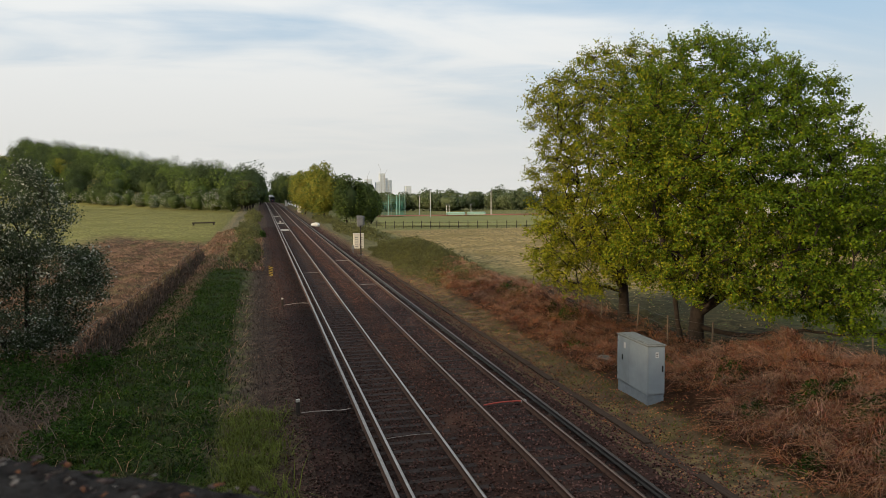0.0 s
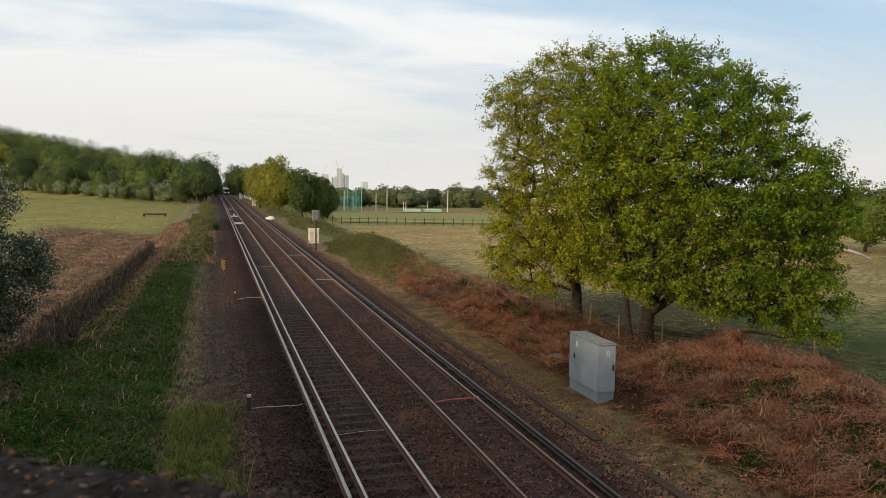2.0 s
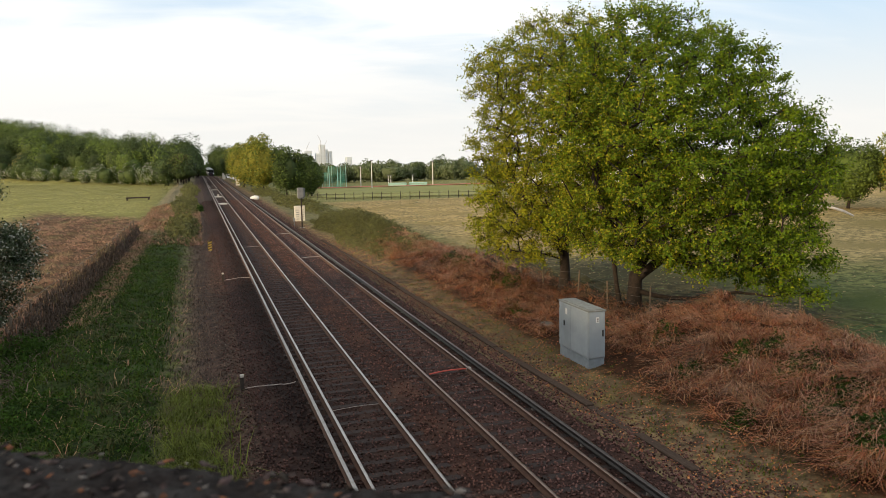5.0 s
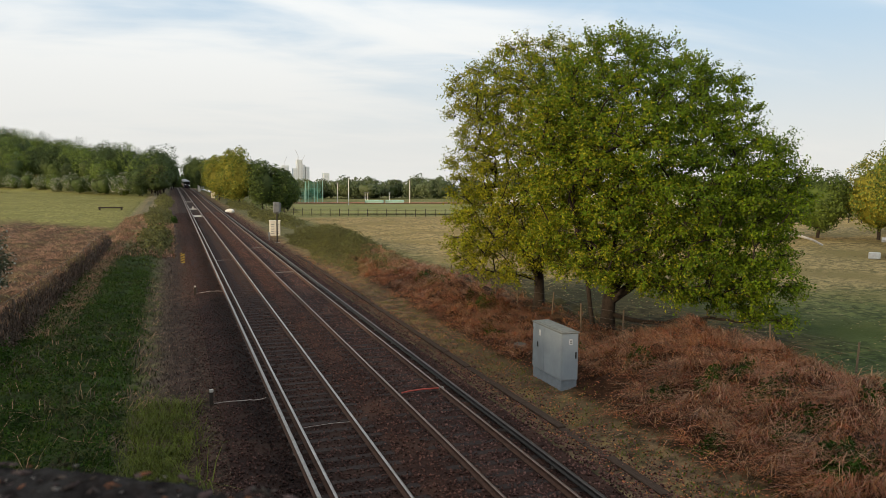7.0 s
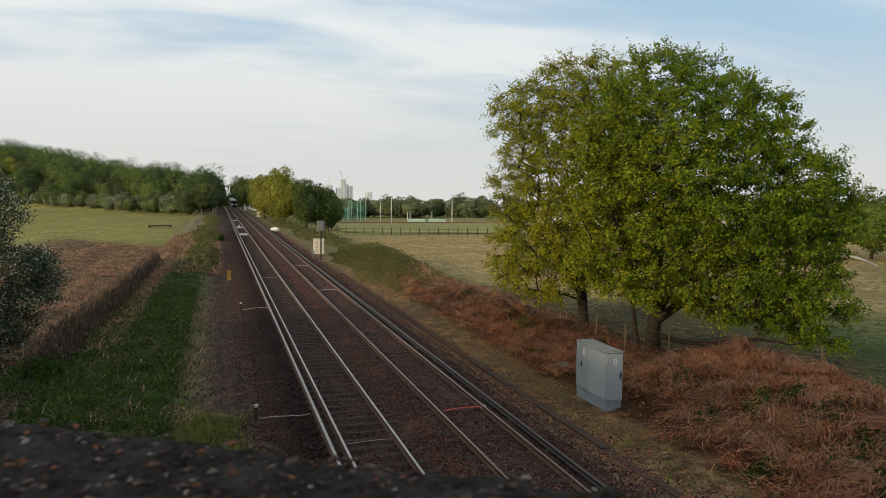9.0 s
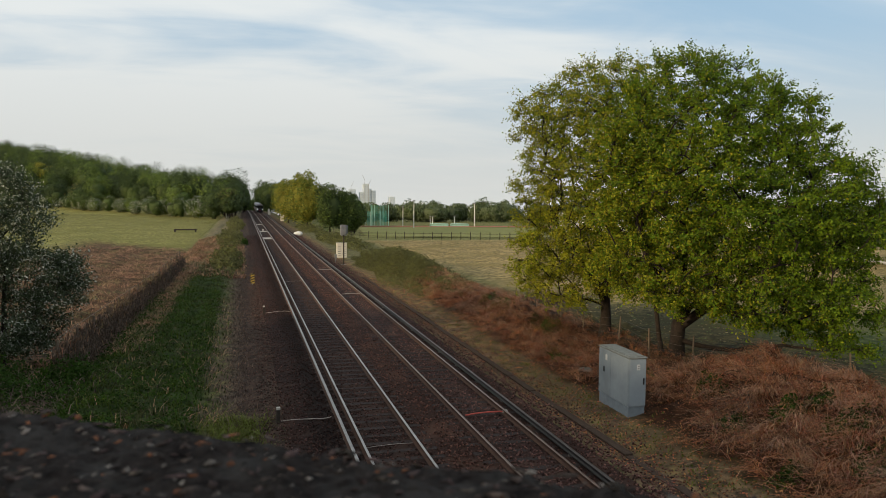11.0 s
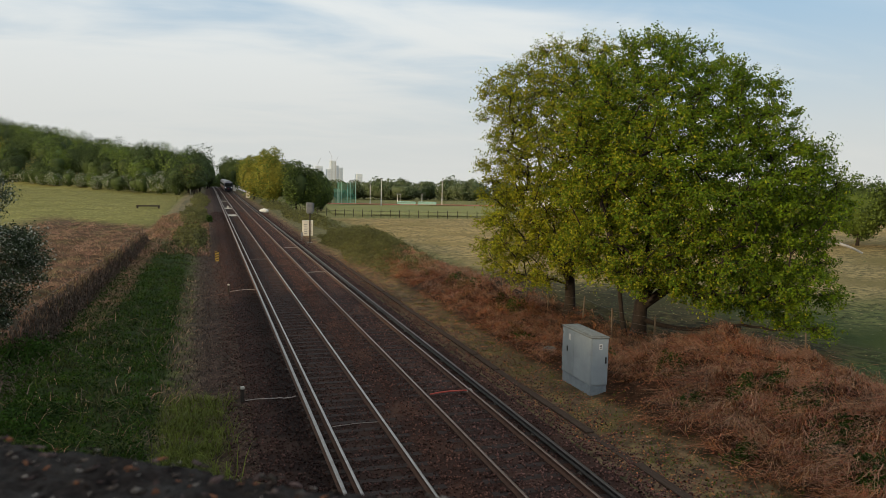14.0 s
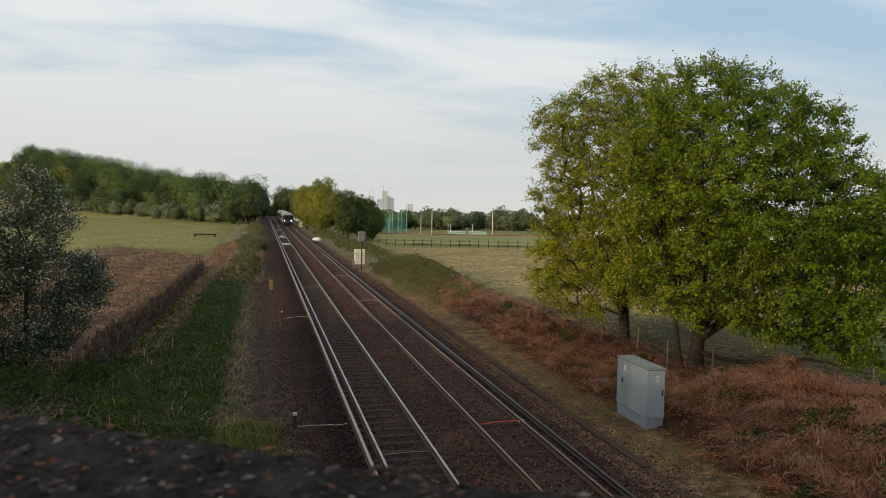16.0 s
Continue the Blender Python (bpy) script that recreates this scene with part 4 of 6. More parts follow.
def make_woods():
    """The wooded rise beyond the meadow: too many trees to count."""
    P, A, C, Tp, cores = [], [], [], [], []
    for _ in range(330):
        x = rng.uniform(-165, 2)
        d = rng.uniform(6, 150) ** 1.0
        y = float(hedge_y(x)) + d
        if x > -4 and y < 235:
            continue
        z = float(height(x, y))
        h = rng.uniform(9.0, 15.5) + (1.5 if d > 40 else 0) - (4.0 if d < 16 else 0)
        r = rng.uniform(4.4, 7.4)
        n = 1450 if d < 50 else 700
        p, a = bush_points((x, y, z + h * 0.58), r, r, h * 0.47, n, 12, 0.45, 0.27)
        P.append(p); A.append(a); cores.append(inner_mass((x, y, z + h * 0.45), r, r, h * 0.5, 0.52))
        C.append(np.full(len(p), rng.choice(4, p=[0.40, 0.26, 0.02, 0.32])))
        Tp.append(limb((x, y, z - 0.3), (x + rng.normal(0, 0.5), y, z + h * 0.75), 0.25, 0.06, 0, 0.1, 5))
    p, a, c = np.concatenate(P), np.concatenate(A), np.concatenate(C)
    v, f = leaves(p, 0.29, a + np.array([0, 0, 0.25]), loose=0.45)
    v, f = join_quads(v, f, cores)
    c = np.concatenate([c, np.zeros(len(cores) * len(ICO_QUADS), int)])
    w = fast("wood", v, f, [WOOD_A, WOOD_B, WOOD_Y, WOOD_D], None, False, c)
    tagged(w, "dense green broadleaf wood on the rise beyond the meadow", "woodland", kind="stuff")
    v, f = tubes(Tp, 5)
    tagged(fast("wood_trunks", v, f, BARK), "dark trunks inside the wood", "woodland", kind="stuff")
    # far belt on the other side of the line
    P, A, cores = [], [], []
    for _ in range(220):
        x = rng.uniform(60, 520)
        y = 500 + rng.uniform(-10, 50) - 0.25 * (x - 60) * (x < 300)
        z = float(height(x, y))
        h = rng.uniform(11.5, 14.5) + 4.0 * max(0.0, float(wobble(np.float64(x), np.float64(0), 90, 2)))
        r = rng.uniform(6.0, 11.0)
        p, a = bush_points((x, y, z + h * 0.45), r, r, h * 0.55, 680, 14, 0.5, 0.24)
        P.append(p); A.append(a); cores.append(inner_mass((x, y, z + h * 0.42), r, r, h * 0.55, 0.6))
    p, a = np.concatenate(P), np.concatenate(A)
    v, f = leaves(p, 0.66, a + np.array([0, 0, 0.3]), loose=0.5)
    v, f = join_quads(v, f, cores)
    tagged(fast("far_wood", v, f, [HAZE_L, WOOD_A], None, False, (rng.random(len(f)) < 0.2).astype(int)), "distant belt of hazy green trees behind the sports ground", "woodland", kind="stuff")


make_woods()


def make_lineside_trees():
    for x, y, h, r, m in ((14.5, 178, 12.6, 4.6, 0), (11.8, 205, 11.5, 4.0, 0), (19.5, 176, 10.6, 4.3, 1), (23.5, 178, 9.6, 3.8, 1), (26.2, 184, 8.2, 2.8, 1),
                          (12.5, 240, 11.5, 4.4, 0), (16.0, 215, 12.0, 4.5, 0), (13.0, 280, 12.0, 5.0, 2), (12.0, 330, 13.0, 5.0, 2), (13.5, 390, 15.0, 6.0, 2), (11.5, 470, 18.0, 6.5, 2), (20, 300, 12.0, 5.0, 2)):
        crown_tree("lineside_tree", (x, y), h * 1.06, r * 1.05, h * 0.56, [(WOOD_Y, WOOD_B), (WOOD_A, WOOD_B), (WOOD_A, WOOD_A)][m], 9000, 0.20,
                   ("yellow-green spring tree beside the line", "dark green tree beside the sports ground", "shaded dark tree beside the line")[m], group="lineside trees", split=(0.35, 0.3, 0.5)[m], trunk=0.2, clumps=70)
    for x, y, h, r in ((-3.5, 300, 14, 4.5), (-4.5, 340, 16, 5.5), (-3.0, 400, 17, 6), (-2.5, 470, 19, 6.5), (2.0, 575, 10, 6), (9.0, 600, 10, 6), (4.0, 640, 11, 7), (-7, 610, 14, 7), (16, 620, 13, 7), (5.5, 660, 11, 7)):
        crown_tree("lineside_tree", (x, y), h, r, h * 0.56, (WOOD_A, WOOD_B), 4800, 0.33, "shaded dark tree beside the line", group="lineside trees", split=0.2, trunk=0.22, clumps=50)
    crown_tree("sapling", (-4.6, 236), 9.2, 4.2, 4.0, (WOOD_B, SCRUB), 2600, 0.28, "pale thin-stemmed sapling at the end of the hedge", "tree", split=0.5, trunk=0.12, bark=PALEW)
    # hedge of may bushes round the meadow
    for k in range(34):
        x = -7.5 - 3.4 * k + rng.normal(0, 0.8)
        y = float(hedge_y(x)) + 6 + rng.normal(0, 2)
        h = rng.uniform(4.4, 7.0)
        white = 0.34 if k % 3 else 0.08
        crown_tree("may_bush", (x, y), h, rng.uniform(2.6, 3.8), h * 0.56, (WOOD_B if k % 4 == 1 else WOOD_A, BLOSSOM), 2300, 0.17,
                   "hedgerow hawthorn bush white with blossom" if white > 0.1 else "green hedgerow hawthorn bush", "bush", "meadow hedge", split=white, trunk=0.1, clumps=34)


make_lineside_trees()


def make_right_trees():
    for x, y, h, r, mats, lab, sp in ((73, 58.5, 13.5, 4.6, (WOOD_B, WOOD_Y), "tall drooping birch with fresh green leaf", 0.35), (77, 66, 10.5, 4.5, (WOOD_Y, WOOD_B), "bushy tree with yellow-green leaf", 0.4),
                                      (72, 70, 8.5, 4.0, (WOOD_B, WOOD_A), "rounded green field tree", 0.4), (66, 72, 6.0, 3.4, (SCRUB, WOOD_A), "low brownish sallow bush", 0.2), (62, 74, 5.2, 3.0, (SCRUB, WOOD_A), "low brownish sallow bush", 0.3),
                                      (82, 60, 12, 5, (WOOD_B, WOOD_A), "tall green field tree", 0.4), (90, 72, 12, 6, (WOOD_A, WOOD_B), "tall green field tree", 0.4), (58, 88, 6, 3.5, (WOOD_A, WOOD_B), "rounded green field tree", 0.4)):
        crown_tree("field_tree", (x, y), h, r, h * 0.52, mats, 9500, 0.145, lab, group="field edge trees", split=sp, trunk=0.22, clumps=60)


make_right_trees()


# ---- ground cover ----
def on_ground(x, y, dz=0.0):
    return np.stack([x, y, height(x, y) - 0.06 + dz], 1)


def make_cover():
    n = 30000
    y = 13 + 62 * rng.random(n) ** 1.7
    x = rng.uniform(-6.2, -0.2, n)
    keep = rng.random(n) < smooth01(-x + 0.5 * wobble(x, y, 3, 1), 0.6, 1.5) * (1 - 0.8 * smooth01(-x, 3.6, 4.6) * smooth01(y, 34, 44))
    x, y = x[keep], y[keep]
    v, f = blades(on_ground(x, y), 0.26 + 0.17 * wobble(x, y, 1.5, 3) + 0.10 * wobble(x, y, 4.5, 7), 1.5, 0.014, 0.7)
    n = 700
    y4, x4 = 13 + 26 * rng.random(n) ** 1.2, rng.uniform(-6.6, -1.2, n)
    v4, f4 = blades(on_ground(x4, y4, 0.12), 0.40, 2.2, 0.0065, 1.0)
    tagged(fast("dead_stems", v4, f4, [DEADVINE, STRAW], None, False, np.repeat((rng.random(n) < 0.4).astype(int), 2)), "dead pale stems fallen among the nettles", "undergrowth", kind="stuff")
    tagged(fast("bank_grass", v, f, GRASS), "lush green grass and nettles on the bank", "grass", kind="stuff")
    n = 46000
    y = 13 + 42 * rng.random(n) ** 1.4
    x = rng.uniform(-6.4, -1.4, n)
    keep = wobble(x, y, 1.8, 8) > -0.1
    x, y = x[keep], y[keep]
    v, f = leaves(on_ground(x, y, 0.0) + np.array([0, 0, 1.0]) * (rng.uniform(0.1, 1.0, (len(x), 1)) * (0.26 + 0.36 * wobble(x, y, 1.8, 8))[:, None]), 0.042, None, 0.8)
    tagged(fast("bank_nettles", v, f, BRAMBLE), "low dark green nettle and bramble leaves", "undergrowth", kind="stuff")
    n = 5200
    y, x = rng.uniform(13.5, 24, n), rng.normal(-0.35, 0.42, n)
    keep = (x < 0.75) & (wobble(x, y, 1.9, 5) > -0.2)
    x, y = x[keep], y[keep]
    v, f = blades(on_ground(x, y), 0.46 + 0.16 * wobble(x, y, 1.3, 5), 1.3, 0.010, 0.9)
    tagged(fast("tussocks", v, f, GRASS_Y), "pale yellow-green grass tussocks beside the stones", "grass", kind="stuff")
    n = 5200
    y, x = 20 + 70 * rng.random(n) ** 1.5, rng.normal(-0.5, 0.4, n)
    v, f = blades(on_ground(x, y), 0.16, 1.6, 0.012, 0.6)
    n = 2600
    y2 = 19 + 34 * rng.random(n) ** 1.3
    x2 = -1.25 + rng.normal(0, 0.42, n)
    keep = (wobble(x2, y2, 4.3, 2.4) > 0.1) & (rng.random(n) < 0.6)
    v2, f2 = blades(on_ground(x2[keep], y2[keep]), 0.34, 2.6, 0.008, 1.0, rng.normal(0.2, 1.0, keep.sum()))
    tagged(fast("bleached_straw", v2, f2, [DEADVINE, STRAW], None, False, np.repeat((rng.random(keep.sum()) < 0.3).astype(int), 2)), "long bleached grass straw fallen over the bank's edge", "grass", kind="stuff")
    tagged(fast("cess_straw", v, f, DEADVINE), "flattened dry straw along the path edge", "grass", kind="stuff")
    # dead bracken of the near mound and the slope beyond the stones
    n = 105000
    y = 11 + 56 * rng.random(n) ** 1.35
    x = rng.uniform(11.2, 22.5, n)
    keep = rng.random(n) < smooth01(x + 0.9 * wobble(x, y, 2.8, 2), 11.9, 13.0) * (1 - smooth01(x - np.where(y < 26, 0.12 * (y - 20) - 0.6, 0.0), 18.9, 19.9)) * np.where(y > 50, smooth01(-y, -64, -50), 1) * np.where((y > 25.5) & (x > 16.8), 0.35, 1.0)
    keep &= ~((x < 13.6) & (y > 19.8) & (y < 26.5))
    x, y = x[keep], y[keep]
    lump = 0.10 + 0.12 * wobble(x, y, 1.15, 4.6)
    b = on_ground(x, y) + np.array([0, 0, 1.0]) * (rng.random(len(x)) * np.clip(lump, 0.02, 1))[:, None]
    way = 3.6 + 1.5 * wobble(x, y, 3.3, 6.6) + 0.9 * wobble(x, y, 1.3, 2.6) + rng.normal(0, 0.55, len(x))
    k = int(len(b) * 0.55)
    v, f = blades(b[:k], 0.20, 4.0, 0.0085, 0.95, way[:k])
    tagged(fast("bracken", v, f, BRACKEN), "tangled rust-red dead bracken covering the slope", "bracken", kind="stuff")
    m = k + len(b) // 6
    v, f = blades(b[k:m], 0.30, 3.4, 0.0075, 0.85, way[k:m])
    tagged(fast("bracken_stalks", v, f, STRAW), "pale dry stalks lying over the bracken", "bracken", kind="stuff")
    # arching tufts of last year's fronds, each fallen its own way
    n = 3000
    y0 = 10.5 + 47 * rng.random(n) ** 1.25
    x0 = 11.9 + 8.0 * rng.random(n)
    keep = (x0 < np.where(y0 < 26, 18.7 + 0.12 * (y0 - 20), 18.6)) & ~((x0 < 13.9) & (y0 > 19.4) & (y0 < 26.8)) & (rng.random(n) < smooth01(x0 + 0.7 * wobble(x0, y0, 2.8, 2), 12.2, 13.4)) & (rng.random(n) < np.where((y0 > 25.5) & (x0 > 16.8), 0.3, 1.0))
    x0, y0 = x0[keep], y0[keep]
    per = 24
    spread_x, spread_y = np.repeat(x0, per) + rng.normal(0, 0.16, len(x0) * per), np.repeat(y0, per) + rng.normal(0, 0.16, len(x0) * per)
    fall = np.repeat(3.5 + 1.3 * wobble(x0, y0, 4.1, 6.6) + rng.normal(0, 0.7, len(x0)), per) + rng.normal(0, 0.5, len(x0) * per)
    tall = np.repeat(rng.uniform(0.22, 0.5, len(x0)), per)
    v, f = blades(on_ground(spread_x, spread_y, 0.03), tall, 2.3, 0.0078, 1.0, fall)
    hue_of = np.repeat(np.where(rng.random(len(x0)) < 0.40 + 0.25 * wobble(x0, y0, 3.7, 1.1), 1, np.where(rng.random(len(x0)) < 0.18, 2, 0)), per * 2)
    tagged(fast("bracken_fronds", v, f, [BRACKEN, STRAW, DEADVINE], None, False, hue_of), "arching tufts of dead rust and tan bracken", "bracken", kind="stuff")
    v, f = leaves(b[m:] + np.array([0, 0, 0.05]), 0.045, None, 1.0, 0.35)
    tagged(fast("bracken_litter", v, f, BRACKEN), "crumpled brown bracken fronds", "bracken", kind="stuff")
    # bracken of the meadow behind the vine-grown fence
    n = 30000
    y, x = 28 + 80 * rng.random(n), -6.2 - 14 * rng.random(n) ** 1.3
    keep = (y + 1.6 * (x + 8) + 7 * wobble(x, y, 6.3, 0.5) + rng.normal(0, 4, len(x)) < 100) & (x + rng.normal(0, 2, len(x)) > -22)
    x, y = x[keep], y[keep]
    keep = wobble(x, y, 4.7, 3.3) + 0.5 * wobble(x, y, 1.9, 1.3) > -0.25
    x, y = x[keep], y[keep]
    v, f = blades(on_ground(x, y), 0.26, 4.0, 0.02, 0.95, 2.4 + 1.6 * wobble(x, y, 5.1, 3.6) + rng.normal(0, 0.5, len(x)))
    tagged(fast("meadow_bracken", v, f, MEADOWB), "flattened brown bracken at the meadow's edge", "bracken", kind="stuff")
    # brambles
    for name, cx, cy, rx, ry, rz, cnt, mat in (("bramble", 13.5, 69, 2.5, 19, 1.25, 34000, SCRUB), ("bramble", 16.0, 76, 2.6, 19, 1.3, 14000, SCRUB), ("bramble", 14.6, 54, 1.6, 6, 0.7, 5000, MEADOWB), ("bramble", 14.6, 17.9, 0.5, 0.5, 0.62, 700, BRAMBLE), ("bramble", 15.0, 16.0, 0.8, 0.7, 0.66, 1300, BRAMBLE), ("bramble", 14.2, 13.9, 1.0, 0.8, 0.7, 1900, BRAMBLE), ("bramble", 13.4, 11.9, 0.9, 0.8, 0.65, 1700, BRAMBLE), ("bramble", 16.4, 13.4, 0.8, 0.6, 0.6, 1100, BRAMBLE), ("bramble", 14.6, 43.0, 0.9, 2.4, 0.5, 1300, BRAMBLE), ("bramble", 13.4, 31.0, 0.6, 1.6, 0.4, 800, BRAMBLE), ("bramble", 16.6, 18.8, 0.6, 0.5, 0.3, 420, BRAMBLE),
                                               ("bramble", 13.5, 18.6, 0.5, 0.5, 0.6, 700, BRAMBLE), ("bramble", 15.6, 17.6, 0.6, 0.4, 0.55, 700, BRAMBLE), ("bramble", 14.6, 21.4, 0.6, 0.7, 0.5, 600, BRAMBLE), ("bramble", 15.2, 36.5, 0.9, 1.6, 0.6, 1100, BRAMBLE), ("bramble", 12.6, 15.2, 0.4, 0.4, 0.3, 300, BRAMBLE),
                                               ("bramble", 16.8, 16.6, 0.5, 0.5, 0.35, 380, BRAMBLE), ("bramble", 14.4, 25.4, 0.6, 0.8, 0.6, 600, BRAMBLE), ("bramble", -7.4, 27.5, 2.2, 2.6, 1.3, 6500, BRAMBLE), ("bramble", -5.2, 22.0, 1.6, 2.8, 0.7, 5000, BRAMBLE), ("bramble", -6.3, 29.8, 1.1, 1.4, 1.5, 5000, BRAMBLE), ("bramble", -9.2, 30.0, 2.2, 2.0, 1.4, 6000, BRAMBLE),
                                               ("bramble", -1.6, 84, 1.7, 16, 1.1, 6000, SCRUB), ("bramble", -1.8, 125, 2.0, 26, 1.5, 6000, SCRUB), ("bramble", -1.5, 185, 2.0, 34, 2.0, 5000, SCRUB), ("bramble", 0.3, 112, 0.5, 0.8, 1.0, 500, BRAMBLE), ("bramble", 15, 122, 3.4, 24, 1.3, 6000, SCRUB), ("bramble", 14, 165, 3, 20, 1.6, 4000, SCRUB)):
        d = unit(rng.normal(size=(cnt, 3)))
        r = rng.random((cnt, 1)) ** 0.4
        p = d * r * (1 + 0.22 * np.sin(d[:, :1] * 9 + cx) * np.cos(d[:, 1:2] * 7))
        p[:, 2] = abs(p[:, 2])
        X, Y = cx + p[:, 0] * rx, cy + p[:, 1] * ry
        q = on_ground(X, Y) + np.array([0, 0, 1.0]) * (p[:, 2] * rz * (0.75 + 0.35 * wobble(X, Y, 3.1, cx)))[:, None]
        v, f = leaves(q, 0.05 if mat is BRAMBLE and cy < 40 else 0.068 if cy < 80 and cx > 10 else 0.13, d + np.array([0, 0, 0.5]))
        tagged(fast(name, v, f, mat), "low sprawling green bramble" if mat is BRAMBLE else "dry brown scrub on the slope" if mat is MEADOWB else "rough olive scrub and bramble on the bank", "bush", "brambles", "stuff")
    n = 4200
    x, y = -8.2 + rng.normal(0, 1.4, n), 24.5 + rng.normal(0, 3.4, n)
    b = on_ground(x, y) + np.array([0, 0, 1.0]) * (rng.random(n) * np.clip(0.45 + 0.4 * wobble(x, y, 2.3, 1.2), 0.05, 1))[:, None]
    v, f = blades(b, 0.34, 2.2, 0.012, 0.8)
    tagged(fast("dead_tangle", v, f, DEADVINE), "grey-brown tangle of dead bramble stems", "undergrowth", kind="stuff")
    # mottled turf of the two fields
    n = 42000
    y, x = 14 + 112 * rng.random(n) ** 1.25, 19.5 + 62 * rng.random(n) ** 1.3
    keep = wobble(x, y, 2.6, 4.4) + 0.6 * wobble(x, y, 7.7, 1.4) > -0.1
    x, y = x[keep], y[keep]
    v, f = leaves(on_ground(x, y, 0.012), 0.04 + 0.0008 * y, None, 11.0, 0.8)
    tagged(fast("field_turf", v, f, [FIELDS, FIELDG], None, False, (rng.random(len(x)) < 0.2 + 0.55 * smooth01(-(y + 0.8 * (x - 20)), -58, -30)).astype(int)), "mottled dry and green turf of the field", "grass", kind="stuff")
    n = 32000
    y, x = 66 + 230 * rng.random(n) ** 1.2, -6.6 - 85 * rng.random(n) ** 1.3
    keep = (y < hedge_y(x)) & (y + 1.6 * (x + 8) > 96)
    x, y = x[keep], y[keep]
    v, f = leaves(on_ground(x, y, 0.012), 0.05 + 0.0007 * y, None, 14.0, 0.8)
    tagged(fast("meadow_turf", v, f, MEADOWT), "mottled yellow-green turf of the grazed meadow", "grass", kind="stuff")
    # verge: litter, moss-thin turf and strayed stones
    n = 15000
    y, x = 10 + 55 * rng.random(n) ** 1.5, rng.uniform(9.7, 13.4, n)
    v, f = leaves(on_ground(x, y, 0.02), 0.032, None, 2.5)
    tagged(fast("verge_litter", v, f, BRACKEN), "brown leaf litter strewn over the verge", "litter", kind="stuff")
    n = 9000
    y, x = 10 + 55 * rng.random(n) ** 1.5, rng.uniform(10.4, 12.8, n)
    keep = wobble(x, y, 1.7, 3.1) > 0.05
    v, f = blades(on_ground(x[keep], y[keep]), 0.07, 1.0, 0.012, 0.4)
    tagged(fast("verge_turf", v, f, GRASS_Y), "thin yellowish turf on the verge", "grass", kind="stuff")
    n = 7000
    y, x = 12 + 60 * rng.random(n) ** 1.5, rng.uniform(-0.9, 1.2, n)
    v, f = leaves(on_ground(x, y, 0.02), 0.026, None, 2.5)
    tagged(fast("path_litter", v, f, DEADVINE), "grey-brown litter on the trackside path", "litter", kind="stuff")
    # dry tangle along the foot of the climber-grown fence and the far bank
    n = 9000
    y, x = 34 + 70 * rng.random(n), -4.9 + rng.normal(0, 0.45, n)
    v, f = blades(on_ground(x, y), 0.22, 3.6, 0.016, 0.95)
    tagged(fast("fence_foot_bracken", v, f, MEADOWB), "flattened bracken along the foot of the fence", "bracken", kind="stuff")
    n = 9000
    y, x = 66 + 60 * rng.random(n), rng.uniform(-6.5, 0.2, n)
    v, f = blades(on_ground(x, y), 0.34, 1.8, 0.035, 0.8)
    tagged(fast("bank_straw", v, f, MEADOWB), "dry tan grass on the far bank", "grass", kind="stuff")
    n = 16000
    y, x = 12 + 60 * rng.random(n) ** 1.6, np.concatenate([rng.uniform(-0.5, 1.2, n // 2), rng.uniform(9.6, 11.6, n - n // 2)])
    c = on_ground(x, y, 0.0)
    v, f = leaves(c + np.array([0, 0, 0.008]), 0.024, None, 1.5, 0.8)
    ob = fast("strayed_stones", v, f, STONE)
    at = ob.data.color_attributes.new("soil_and_shade", "FLOAT_COLOR", "POINT")
    at.data.foreach_set("color", np.ones(len(v) * 4, np.float32) * 1.25)
    tagged(ob, "small stones strayed on to the paths", "stones", kind="stuff")


make_cover()


# ---- lineside things ----
def fence_x(y):
    return -5.7 - 0.03 * np.clip(58.0 - np.asarray(y, float), 0, 40)


